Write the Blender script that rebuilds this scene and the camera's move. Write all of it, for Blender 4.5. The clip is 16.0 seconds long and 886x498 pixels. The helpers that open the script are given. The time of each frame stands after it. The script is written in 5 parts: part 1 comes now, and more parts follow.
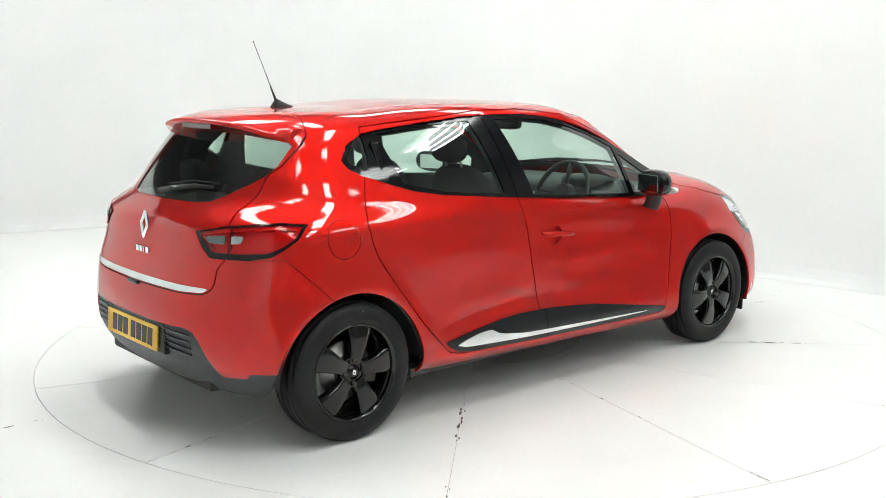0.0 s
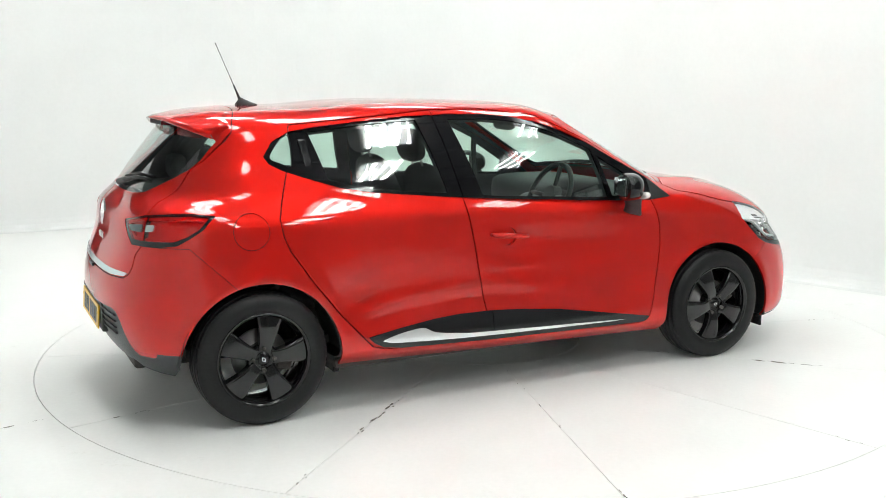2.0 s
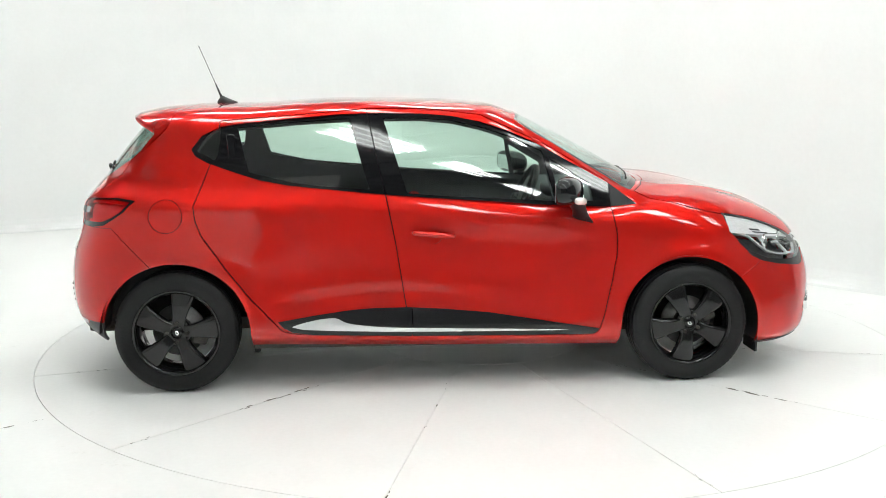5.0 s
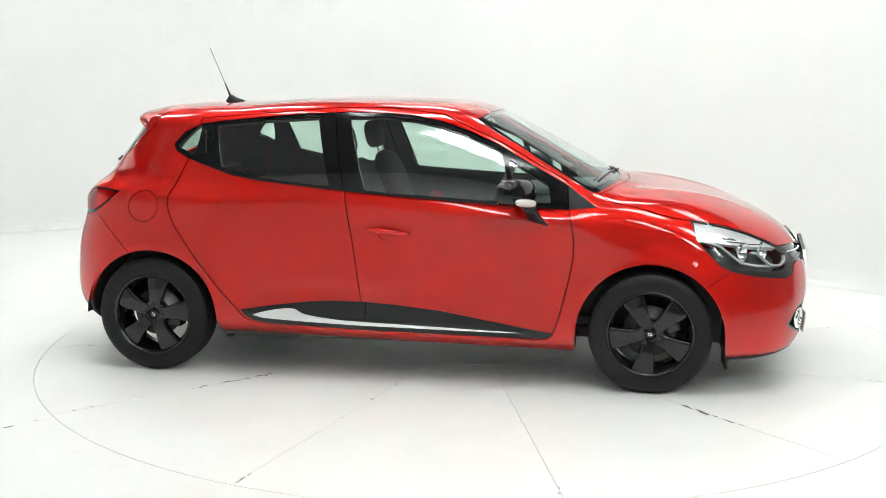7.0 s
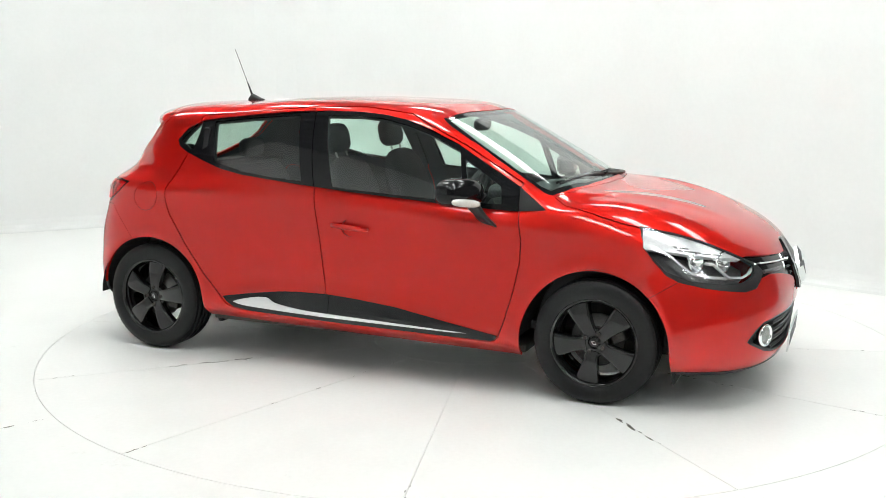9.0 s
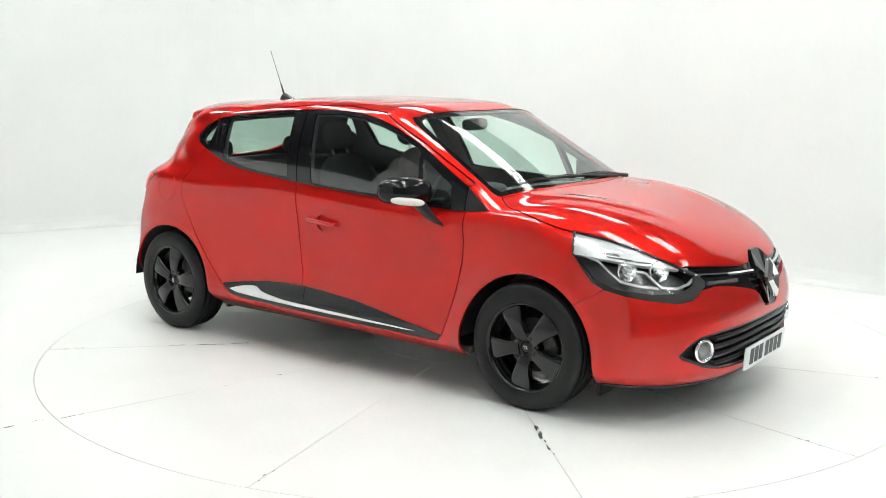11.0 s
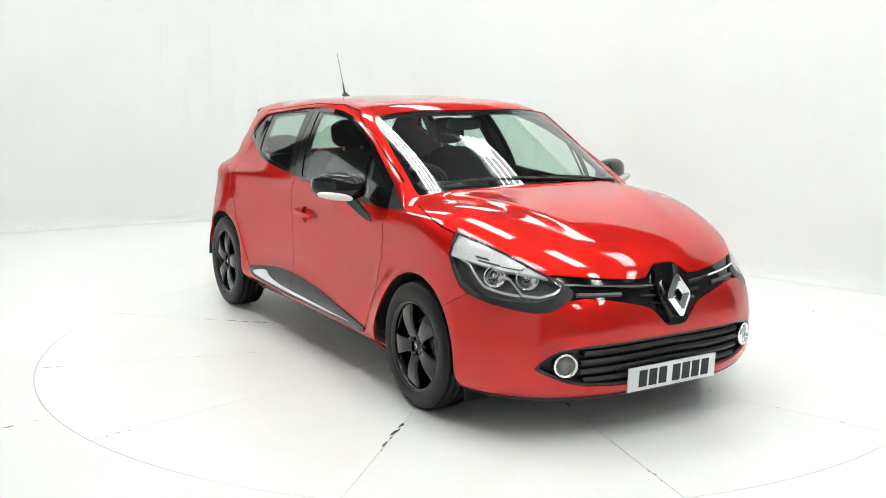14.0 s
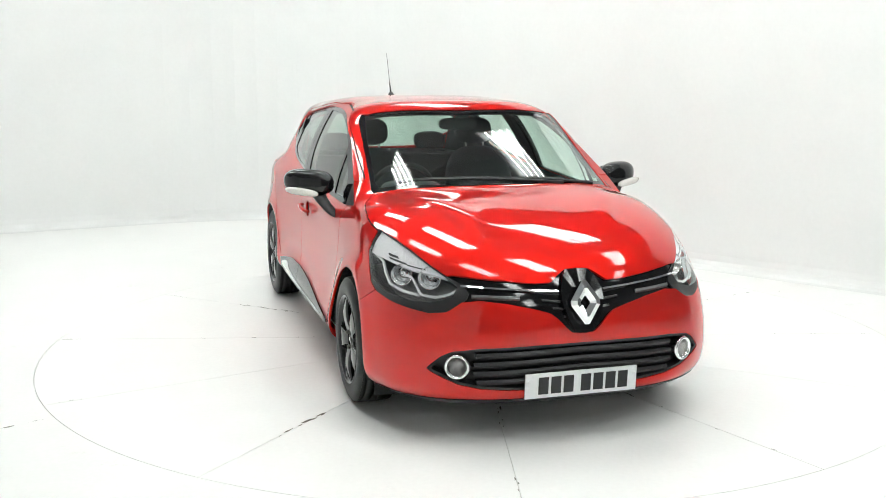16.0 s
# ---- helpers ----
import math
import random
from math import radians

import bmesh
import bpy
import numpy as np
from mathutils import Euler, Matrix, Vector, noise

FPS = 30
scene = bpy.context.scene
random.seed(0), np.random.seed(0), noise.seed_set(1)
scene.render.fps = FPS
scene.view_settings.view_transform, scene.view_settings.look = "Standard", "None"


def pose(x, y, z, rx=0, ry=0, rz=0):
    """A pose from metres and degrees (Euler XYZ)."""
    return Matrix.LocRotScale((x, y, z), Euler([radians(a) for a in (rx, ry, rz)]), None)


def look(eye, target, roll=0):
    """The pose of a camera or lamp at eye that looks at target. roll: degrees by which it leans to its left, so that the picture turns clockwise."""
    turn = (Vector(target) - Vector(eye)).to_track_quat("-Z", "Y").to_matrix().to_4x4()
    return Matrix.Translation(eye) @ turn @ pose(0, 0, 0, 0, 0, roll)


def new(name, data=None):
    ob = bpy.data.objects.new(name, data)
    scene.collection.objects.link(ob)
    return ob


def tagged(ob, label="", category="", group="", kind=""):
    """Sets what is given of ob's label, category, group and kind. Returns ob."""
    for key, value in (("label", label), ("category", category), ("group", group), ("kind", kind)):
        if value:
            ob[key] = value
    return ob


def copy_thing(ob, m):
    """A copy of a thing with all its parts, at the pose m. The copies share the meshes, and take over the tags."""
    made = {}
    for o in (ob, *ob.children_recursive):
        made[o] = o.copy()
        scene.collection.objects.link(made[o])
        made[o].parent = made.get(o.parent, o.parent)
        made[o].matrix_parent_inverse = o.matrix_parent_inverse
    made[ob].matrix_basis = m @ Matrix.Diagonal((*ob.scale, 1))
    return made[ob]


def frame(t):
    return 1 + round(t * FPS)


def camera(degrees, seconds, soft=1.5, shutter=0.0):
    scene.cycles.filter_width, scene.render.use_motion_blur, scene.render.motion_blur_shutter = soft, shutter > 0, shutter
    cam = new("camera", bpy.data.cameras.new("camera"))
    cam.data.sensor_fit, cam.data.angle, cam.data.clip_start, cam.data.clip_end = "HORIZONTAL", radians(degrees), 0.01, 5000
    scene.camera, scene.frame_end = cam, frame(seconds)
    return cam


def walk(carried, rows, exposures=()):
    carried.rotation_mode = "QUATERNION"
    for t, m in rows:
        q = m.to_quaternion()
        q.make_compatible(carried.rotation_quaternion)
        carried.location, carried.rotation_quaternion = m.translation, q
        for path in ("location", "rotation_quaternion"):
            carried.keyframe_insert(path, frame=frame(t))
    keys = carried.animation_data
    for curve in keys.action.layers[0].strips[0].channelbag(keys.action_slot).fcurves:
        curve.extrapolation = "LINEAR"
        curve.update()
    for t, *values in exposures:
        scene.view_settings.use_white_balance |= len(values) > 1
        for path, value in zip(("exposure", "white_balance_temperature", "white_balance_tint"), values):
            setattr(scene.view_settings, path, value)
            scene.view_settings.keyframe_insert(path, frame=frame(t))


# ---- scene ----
TUBE_POWER = 25.8
# ---------- camera: stands still before the turntable ----------
cam = camera(47.24, 16.0, soft=0.9)
EYE = (0.0, -5.972, 1.552)
AIM_YAW, AIM_PITCH = radians(-1.934), radians(-9.667)
AIM = (EYE[0] + math.sin(AIM_YAW) * math.cos(AIM_PITCH), EYE[1] + math.cos(AIM_YAW) * math.cos(AIM_PITCH), EYE[2] + math.sin(AIM_PITCH))
walk(cam, [(0.0, look(EYE, AIM, 0.139)), (16.0, look(EYE, AIM, 0.139))], exposures=[(0.0, 0.0), (16.0, 0.0)])

TURN_START, TURN_RATE = 42.47, -7.08      # heading of the car in degrees, and degrees a second
CAR_OFF = Vector((-0.310, -0.153, 0.0))   # car's middle from the turntable's axis, along the car

# ---------- world: a closed hall, hardly any light from outside ----------
world = bpy.data.worlds.new("hall_dimness")
scene.world = world
world.use_nodes = True
world.node_tree.nodes["Background"].inputs[0].default_value = (0.9, 0.95, 1.0, 1)
world.node_tree.nodes["Background"].inputs[1].default_value = 0.02


# ---------- materials ----------
def mat(name, color, rough=0.5, metal=0.0, coat=0.0, grain=0.0, scale=20.0, bump=0.0, spec=0.5, emit=0.0, trans=0.0, ior=1.45, rough_var=0.0, big=0.0):
    m = bpy.data.materials.new(name)
    m.use_nodes = True
    nt = m.node_tree
    b = nt.nodes["Principled BSDF"]
    b.inputs["Base Color"].default_value = (*color, 1)
    b.inputs["Roughness"].default_value = rough
    b.inputs["Metallic"].default_value = metal
    b.inputs["Coat Weight"].default_value = coat
    b.inputs["Coat Roughness"].default_value = 0.012
    b.inputs["Coat IOR"].default_value = 1.52
    b.inputs["Specular IOR Level"].default_value = spec
    b.inputs["Transmission Weight"].default_value = trans
    b.inputs["IOR"].default_value = ior
    if emit:
        b.inputs["Emission Color"].default_value = (*color, 1)
        b.inputs["Emission Strength"].default_value = emit
    if grain or bump or rough_var or big:
        tc = nt.nodes.new("ShaderNodeTexCoord")
        n1 = nt.nodes.new("ShaderNodeTexNoise")
        n1.inputs["Scale"].default_value = scale
        n1.inputs["Detail"].default_value = 6
        n2 = nt.nodes.new("ShaderNodeTexNoise")
        n2.inputs["Scale"].default_value = scale * 0.06
        n2.inputs["Detail"].default_value = 3
        for n in (n1, n2):
            nt.links.new(tc.outputs["Object"], n.inputs["Vector"])
        if grain or big:
            def factor(n, amount):
                r = nt.nodes.new("ShaderNodeMapRange")
                r.inputs["From Min"].default_value, r.inputs["From Max"].default_value = 0.3, 0.7
                r.inputs["To Min"].default_value, r.inputs["To Max"].default_value = 1 - amount, 1 + amount
                nt.links.new(n.outputs["Fac"], r.inputs["Value"])
                return r
            mul = nt.nodes.new("ShaderNodeMath")
            mul.operation = "MULTIPLY"
            nt.links.new(factor(n1, grain).outputs[0], mul.inputs[0])
            nt.links.new(factor(n2, big).outputs[0], mul.inputs[1])
            sc = nt.nodes.new("ShaderNodeVectorMath")
            sc.operation = "SCALE"
            sc.inputs[0].default_value = color
            nt.links.new(mul.outputs[0], sc.inputs["Scale"])
            nt.links.new(sc.outputs[0], b.inputs["Base Color"])
        if rough_var:
            r = nt.nodes.new("ShaderNodeMapRange")
            r.inputs["To Min"].default_value, r.inputs["To Max"].default_value = max(0.02, rough - rough_var), rough + rough_var
            nt.links.new(n2.outputs["Fac"], r.inputs["Value"])
            nt.links.new(r.outputs[0], b.inputs["Roughness"])
        if bump:
            bu = nt.nodes.new("ShaderNodeBump")
            bu.inputs["Strength"].default_value = bump
            bu.inputs["Distance"].default_value = 0.002
            nt.links.new(n1.outputs["Fac"], bu.inputs["Height"])
            nt.links.new(bu.outputs["Normal"], b.inputs["Normal"])
    return m


PAINT = mat("metallic_red_paint", (0.53, 0.0095, 0.0058), rough=0.42, metal=0.62, spec=0.05, coat=1.0, grain=0.0, scale=900, big=0.008)
PAINT.node_tree.nodes["Principled BSDF"].inputs["Specular Tint"].default_value = (0.85, 0.07, 0.06, 1)
BLACK_GLOSS = mat("gloss_black_plastic", (0.005, 0.005, 0.006), rough=0.08, coat=0.15, spec=0.4, rough_var=0.03, scale=60)
BLACK_MATT = mat("textured_black_plastic", (0.011, 0.011, 0.012), rough=0.42, grain=0.15, scale=700, bump=0.25)
GREY_PLASTIC = mat("dark_grey_bumper_plastic", (0.045, 0.046, 0.05), rough=0.42, grain=0.12, scale=600, bump=0.2)
SEAM = mat("dark_panel_gap", (0.010, 0.004, 0.004), rough=0.8)
RUBBER = mat("tyre_rubber", (0.0075, 0.0075, 0.008), rough=0.5, spec=0.3, grain=0.25, scale=120, bump=0.3, big=0.15)
RIM_BLACK = mat("satin_black_alloy", (0.005, 0.005, 0.0055), rough=0.16, coat=0.3, spec=0.4, grain=0.1, scale=80, rough_var=0.05)
STEEL = mat("brushed_brake_steel", (0.36, 0.35, 0.34), rough=0.45, metal=1.0, grain=0.12, scale=150)
CAST = mat("cast_iron", (0.06, 0.055, 0.05), rough=0.6, metal=0.4, grain=0.3, scale=90, bump=0.3)
BRIGHT_TRIM = mat("bright_metal_trim", (0.82, 0.83, 0.84), rough=0.16, metal=0.55, rough_var=0.04, scale=60)
TRIM_BLACK = mat("semi_gloss_black_trim", (0.008, 0.008, 0.009), rough=0.2, grain=0.08, scale=300)
CHROME = mat("polished_chrome", (0.86, 0.87, 0.88), rough=0.06, metal=1.0, rough_var=0.03, scale=50)
CABIN = mat("charcoal_cabin_plastic", (0.035, 0.035, 0.038), rough=0.55, grain=0.15, scale=500, bump=0.2)
CABIN_GREY = mat("grey_cabin_plastic", (0.16, 0.165, 0.17), rough=0.5, grain=0.1, scale=400, bump=0.15)
SEAT = mat("dark_seat_cloth", (0.028, 0.028, 0.032), rough=0.85, grain=0.3, scale=600, bump=0.5)
WHITE_PLATE = mat("white_reflective_plate", (0.78, 0.79, 0.80), rough=0.35, grain=0.03, scale=300)
YELLOW_PLATE = mat("yellow_reflective_plate", (0.80, 0.47, 0.03), rough=0.35, grain=0.04, scale=300)
INK = mat("black_plate_ink", (0.012, 0.012, 0.014), rough=0.4)
LAMP_RED = mat("red_lamp_plastic", (0.50, 0.006, 0.008), rough=0.12, coat=0.8, grain=0.1, scale=60)
LAMP_DARK_RED = mat("dark_red_lamp_plastic", (0.13, 0.004, 0.006), rough=0.1, coat=0.8)
LAMP_CLEAR = mat("clear_lamp_reflector", (0.90, 0.90, 0.92), rough=0.25, metal=0.25, grain=0.1, scale=90)
LAMP_SMOKE = mat("smoked_lamp_housing", (0.16, 0.16, 0.165), rough=0.25, metal=0.5, grain=0.1, scale=90)
LAMP_INNER = mat("dark_lamp_interior", (0.11, 0.11, 0.113), rough=0.3, metal=0.2, grain=0.2, scale=70, bump=0.2)
LAMP_GREY = mat("pale_reversing_lens", (0.36, 0.35, 0.35), rough=0.2, coat=0.6, grain=0.06, scale=150)
AMBER_CLEAR = mat("clear_indicator_lens", (0.70, 0.68, 0.64), rough=0.15, coat=0.6, grain=0.06, scale=150)


def glass(name, tint, rough=0.0, shine=0.11):
    """A thin pane: tinted see-through with a mirror gloss by Fresnel."""
    m = bpy.data.materials.new(name)
    m.use_nodes = True
    nt = m.node_tree
    nt.nodes.clear()
    out = nt.nodes.new("ShaderNodeOutputMaterial")
    tr = nt.nodes.new("ShaderNodeBsdfTransparent")
    tr.inputs["Color"].default_value = (*tint, 1)
    gl = nt.nodes.new("ShaderNodeBsdfGlossy")
    gl.inputs["Roughness"].default_value = rough
    gl.inputs["Color"].default_value = (1, 1, 1, 1)
    lw = nt.nodes.new("ShaderNodeLayerWeight")
    lw.inputs["Blend"].default_value = 0.5
    pw = nt.nodes.new("ShaderNodeMath")
    pw.operation = "POWER"
    pw.inputs[1].default_value = 5.0
    fr = nt.nodes.new("ShaderNodeMath")
    fr.operation = "MULTIPLY_ADD"
    fr.inputs[1].default_value, fr.inputs[2].default_value = 1 - shine, shine
    nt.links.new(lw.outputs["Facing"], pw.inputs[0])
    nt.links.new(pw.outputs[0], fr.inputs[0])
    mix = nt.nodes.new("ShaderNodeMixShader")
    nt.links.new(fr.outputs[0], mix.inputs[0])
    nt.links.new(tr.outputs[0], mix.inputs[1])
    nt.links.new(gl.outputs[0], mix.inputs[2])
    nt.links.new(mix.outputs[0], out.inputs["Surface"])
    return m


GLASS = glass("green_tinted_glass", (0.78, 0.92, 0.85))
SCREEN_GLASS = glass("windscreen_glass", (0.80, 0.93, 0.87))
REAR_GLASS = glass("tinted_rear_glass", (0.50, 0.60, 0.55))
LENS = glass("clear_lamp_lens", (0.97, 0.97, 0.97), shine=0.05)
RED_LENS = glass("red_lens_glass", (1.0, 0.24, 0.24), shine=0.04)
MIRROR = mat("mirror_glass", (0.8, 0.82, 0.82), rough=0.02, metal=1.0)


def floor_mat(name, color, dirt):
    m = mat(name, color, rough=0.32, grain=0.015, scale=40, big=0.02, rough_var=0.1, bump=0.06)
    nt = m.node_tree
    b = nt.nodes["Principled BSDF"]
    src = b.inputs["Base Color"].links[0].from_socket
    tc = nt.nodes.new("ShaderNodeTexCoord")
    n = nt.nodes.new("ShaderNodeTexNoise")
    n.inputs["Scale"].default_value, n.inputs["Detail"].default_value, n.inputs["Roughness"].default_value = 3.2, 9, 0.72
    nt.links.new(tc.outputs["Object"], n.inputs["Vector"])
    ramp = nt.nodes.new("ShaderNodeMapRange")
    ramp.inputs["From Min"].default_value, ramp.inputs["From Max"].default_value = 0.64, 0.80
    ramp.inputs["To Max"].default_value = dirt
    nt.links.new(n.outputs["Fac"], ramp.inputs["Value"])
    mx = nt.nodes.new("ShaderNodeMix")
    mx.data_type = "RGBA"
    nt.links.new(ramp.outputs[0], mx.inputs[0])
    nt.links.new(src, mx.inputs[6])
    mx.inputs[7].default_value = (0.45, 0.42, 0.36, 1)
    nt.links.new(mx.outputs[2], b.inputs["Base Color"])
    return m


FLOOR = floor_mat("scuffed_white_floor_paint", (0.86, 0.86, 0.845), 0.5)
DISC = floor_mat("white_turntable_paint", (0.87, 0.87, 0.855), 0.4)
WALL = mat("white_matt_wall_paint", (0.77, 0.775, 0.77), rough=0.85, grain=0.01, scale=30, big=0.015, bump=0.05)
CEILING = mat("grey_corrugated_sheet", (0.33, 0.335, 0.34), rough=0.55, metal=0.2, grain=0.12, scale=12, big=0.1)
PALE_HALL = mat("pale_hall_wall", (0.76, 0.76, 0.75), rough=0.8, grain=0.05, scale=8, big=0.06)
HALL = mat("grey_hall_wall", (0.23, 0.23, 0.23), rough=0.8, grain=0.08, scale=8, big=0.08)
MARK = mat("worn_dark_joint", (0.15, 0.14, 0.125), rough=0.8, grain=0.5, scale=60)
JOINT = mat("grey_sheet_joint", (0.60, 0.59, 0.56), rough=0.7, grain=0.25, scale=30)
FIXTURE = mat("white_enamel_fitting", (0.75, 0.75, 0.75), rough=0.4, grain=0.02, scale=40)
TUBE = mat("fluorescent_tube", (0.955, 1.0, 0.975), emit=TUBE_POWER, rough=0.3)


# ---------- small builders ----------
def mesh_of(name, verts, faces, material, smooth=True):
    me = bpy.data.meshes.new(name)
    me.from_pydata([tuple(v) for v in verts], [], [tuple(f) for f in faces])
    me.materials.append(material)
    me.update()
    if smooth:
        me.polygons.foreach_set("use_smooth", [True] * len(me.polygons))
    return me


def part(name, bm, material, parent=None, label=""):
    """Links a bmesh, or a mesh, as one object under its thing or part."""
    if isinstance(bm, bpy.types.Mesh):
        me = bm
        me.name = name
    else:
        me = bpy.data.meshes.new(name)
        bm.normal_update()
        bm.to_mesh(me)
        bm.free()
        me.materials.append(material)
    ob = new(name, me)
    if parent:
        ob.parent = parent
    if label:
        ob["label"] = label
    return ob


def empty(name, m=None):
    ob = new(name)
    ob.empty_display_size = 0.1
    if m is not None:
        ob.matrix_world = m
    return ob


def box_bm(bm, lo, hi, bevel=0.0, m=None):
    """Adds a bevelled block from corner to corner."""
    lo, hi = Vector(lo), Vector(hi)
    made = bmesh.ops.create_cube(bm, size=1.0)["verts"]
    for v in made:
        v.co = Vector(((v.co.x + 0.5) * (hi.x - lo.x) + lo.x, (v.co.y + 0.5) * (hi.y - lo.y) + lo.y, (v.co.z + 0.5) * (hi.z - lo.z) + lo.z))
    if bevel:
        edges = list({e for v in made for e in v.link_edges})
        got = bmesh.ops.bevel(bm, geom=edges, offset=bevel, segments=3, affect="EDGES", profile=0.6)
        made = list({v for f in got["faces"] for v in f.verts} | {v for v in made if v.is_valid})
    if m is not None:
        bmesh.ops.transform(bm, matrix=m, verts=made)
    return made


def lathe(profile, n=64, axis="y", close=False):
    """A turned body: profile of (radius, along), round the given axis."""
    bm = bmesh.new()
    loops = []
    for k in range(n):
        a = 2 * math.pi * k / n
        c, s = math.cos(a), math.sin(a)
        loops.append([bm.verts.new((r * c, d, r * s) if axis == "y" else (r * c, r * s, d)) for r, d in profile])
    m = len(profile)
    for k in range(n):
        a, b = loops[k], loops[(k + 1) % n]
        for i in range(m if close else m - 1):
            j = (i + 1) % m
            bm.faces.new((a[i], a[j], b[j], b[i]))
    bmesh.ops.remove_doubles(bm, verts=bm.verts, dist=1e-5)
    for f in bm.faces:
        f.smooth = True
    bmesh.ops.recalc_face_normals(bm, faces=bm.faces)
    return bm


def tube_bm(bm, pts, radius, n=10):
    """A round bar along points; radius may be a list."""
    pts = [Vector(p) for p in pts]
    rs = radius if isinstance(radius, (list, tuple)) else [radius] * len(pts)
    loops = []
    for i, p in enumerate(pts):
        d = (pts[min(i + 1, len(pts) - 1)] - pts[max(i - 1, 0)]).normalized()
        a = d.orthogonal().normalized() if i == 0 else (side - d * side.dot(d)).normalized()
        side = a
        b = d.cross(a)
        loops.append([bm.verts.new(p + rs[i] * (a * math.cos(t) + b * math.sin(t))) for t in (2 * math.pi * k / n for k in range(n))])
    for a, b in zip(loops, loops[1:]):
        for k in range(n):
            f = bm.faces.new((a[k], a[(k + 1) % n], b[(k + 1) % n], b[k]))
            f.smooth = True
    bm.faces.new(loops[0][::-1])
    bm.faces.new(loops[-1])
    return bm


# ---------- the photo bay ----------
def rounded(pts, radius, n=14):
    """A polyline in plan with its inner corners rounded."""
    out = [Vector(pts[0])]
    for a, b, c in zip(pts, pts[1:], pts[2:]):
        a, b, c = Vector(a), Vector(b), Vector(c)
        p, q = b + (a - b).normalized() * radius, b + (c - b).normalized() * radius
        for k in range(n + 1):
            t = k / n
            out.append(p * (1 - t) ** 2 + b * 2 * t * (1 - t) + q * t * t)
    out.append(Vector(pts[-1]))
    return out


BAY_H = 5.2
BAY_WALL_H = 3.75     # the bay's own wall stops short of the roof
bay = rounded([(-5.15, 3.634), (-1.89, 5.54), (4.3, 0.218)], 1.9)


def bay_wall():
    """The white wall of the bay, swept along its plan, with a small cove at its foot."""
    section = [(0.10, 0.002), (0.055, 0.012), (0.025, 0.035), (0.008, 0.07), (0.0, 0.12), (0.0, 1.2), (0.0, 2.6), (0.0, BAY_WALL_H), (-0.12, BAY_WALL_H), (-0.12, 0.0)]
    verts, faces = [], []
    for i, p in enumerate(bay):
        d = (bay[min(i + 1, len(bay) - 1)] - bay[max(i - 1, 0)]).normalized()
        inward = Vector((d.y, -d.x))
        for o, z in section:
            q = p + inward * o
            verts.append((q.x, q.y, z))
    m = len(section)
    for i in range(len(bay) - 1):
        for k in range(m):
            a, b = i * m + k, i * m + (k + 1) % m
            faces.append((a, b, b + m, a + m))
    ob = part("wall_bay", mesh_of("wall_bay", verts, faces, WALL, smooth=False), WALL)
    return tagged(ob, "plain white matt wall curving round the photo bay", "wall", kind="structure")


bay_wall()

bm = bmesh.new()
DISC_R = 2.49
ring_out, ring_in = [], []
N_DISC = 128
for k in range(N_DISC):
    a = 2 * math.pi * k / N_DISC
    c, s = math.cos(a), math.sin(a)
    ring_in.append(bm.verts.new(((DISC_R + 0.004) * c, (DISC_R + 0.004) * s, 0)))
    ring_out.append(bm.verts.new((16 * c, 16 * s, 0)))
for k in range(N_DISC):
    bm.faces.new((ring_in[k], ring_out[k], ring_out[(k + 1) % N_DISC], ring_in[(k + 1) % N_DISC]))
low = [bm.verts.new((v.co.x, v.co.y, -0.05)) for v in ring_in]
for k in range(N_DISC):
    bm.faces.new((ring_in[k], ring_in[(k + 1) % N_DISC], low[(k + 1) % N_DISC], low[k]))
bm.faces.new(low)
floor = tagged(part("floor", bm, FLOOR), "white painted hall floor with scuffs round the turntable", "floor", kind="structure")


def floor_joint(p, q, spots, seed):
    """A thin worn joint in the floor beside the turntable, with chipped spots along it."""
    rnd = random.Random(seed)
    p, q = Vector(p), Vector(q)
    d = (q - p).normalized()
    n = Vector((-d.y, d.x))
    b = bmesh.new()
    b.faces.new([b.verts.new((c.x, c.y, 0.001)) for c in (p - n * 0.0003, q - n * 0.0002, q + n * 0.0002, p + n * 0.0003)])
    for at, size in spots:
        c = p + (q - p) * at
        loop = []
        for k in range(9):
            a = 2 * math.pi * k / 9
            r = size * (0.6 + 0.7 * rnd.random())
            e = c + d * math.cos(a) * r * 1.8 + n * math.sin(a) * r * 0.6
            loop.append(b.verts.new((e.x, e.y, 0.0022)))
        b.faces.new(loop)
    tagged(part("floor_joint", b, MARK), "thin worn joint with chipped paint in the floor", "floor joint", kind="structure")


floor_joint((-2.288, -1.903), (-1.971, -1.594), ((0.62, 0.012), (0.66, 0.008), (0.9, 0.006)), 3)


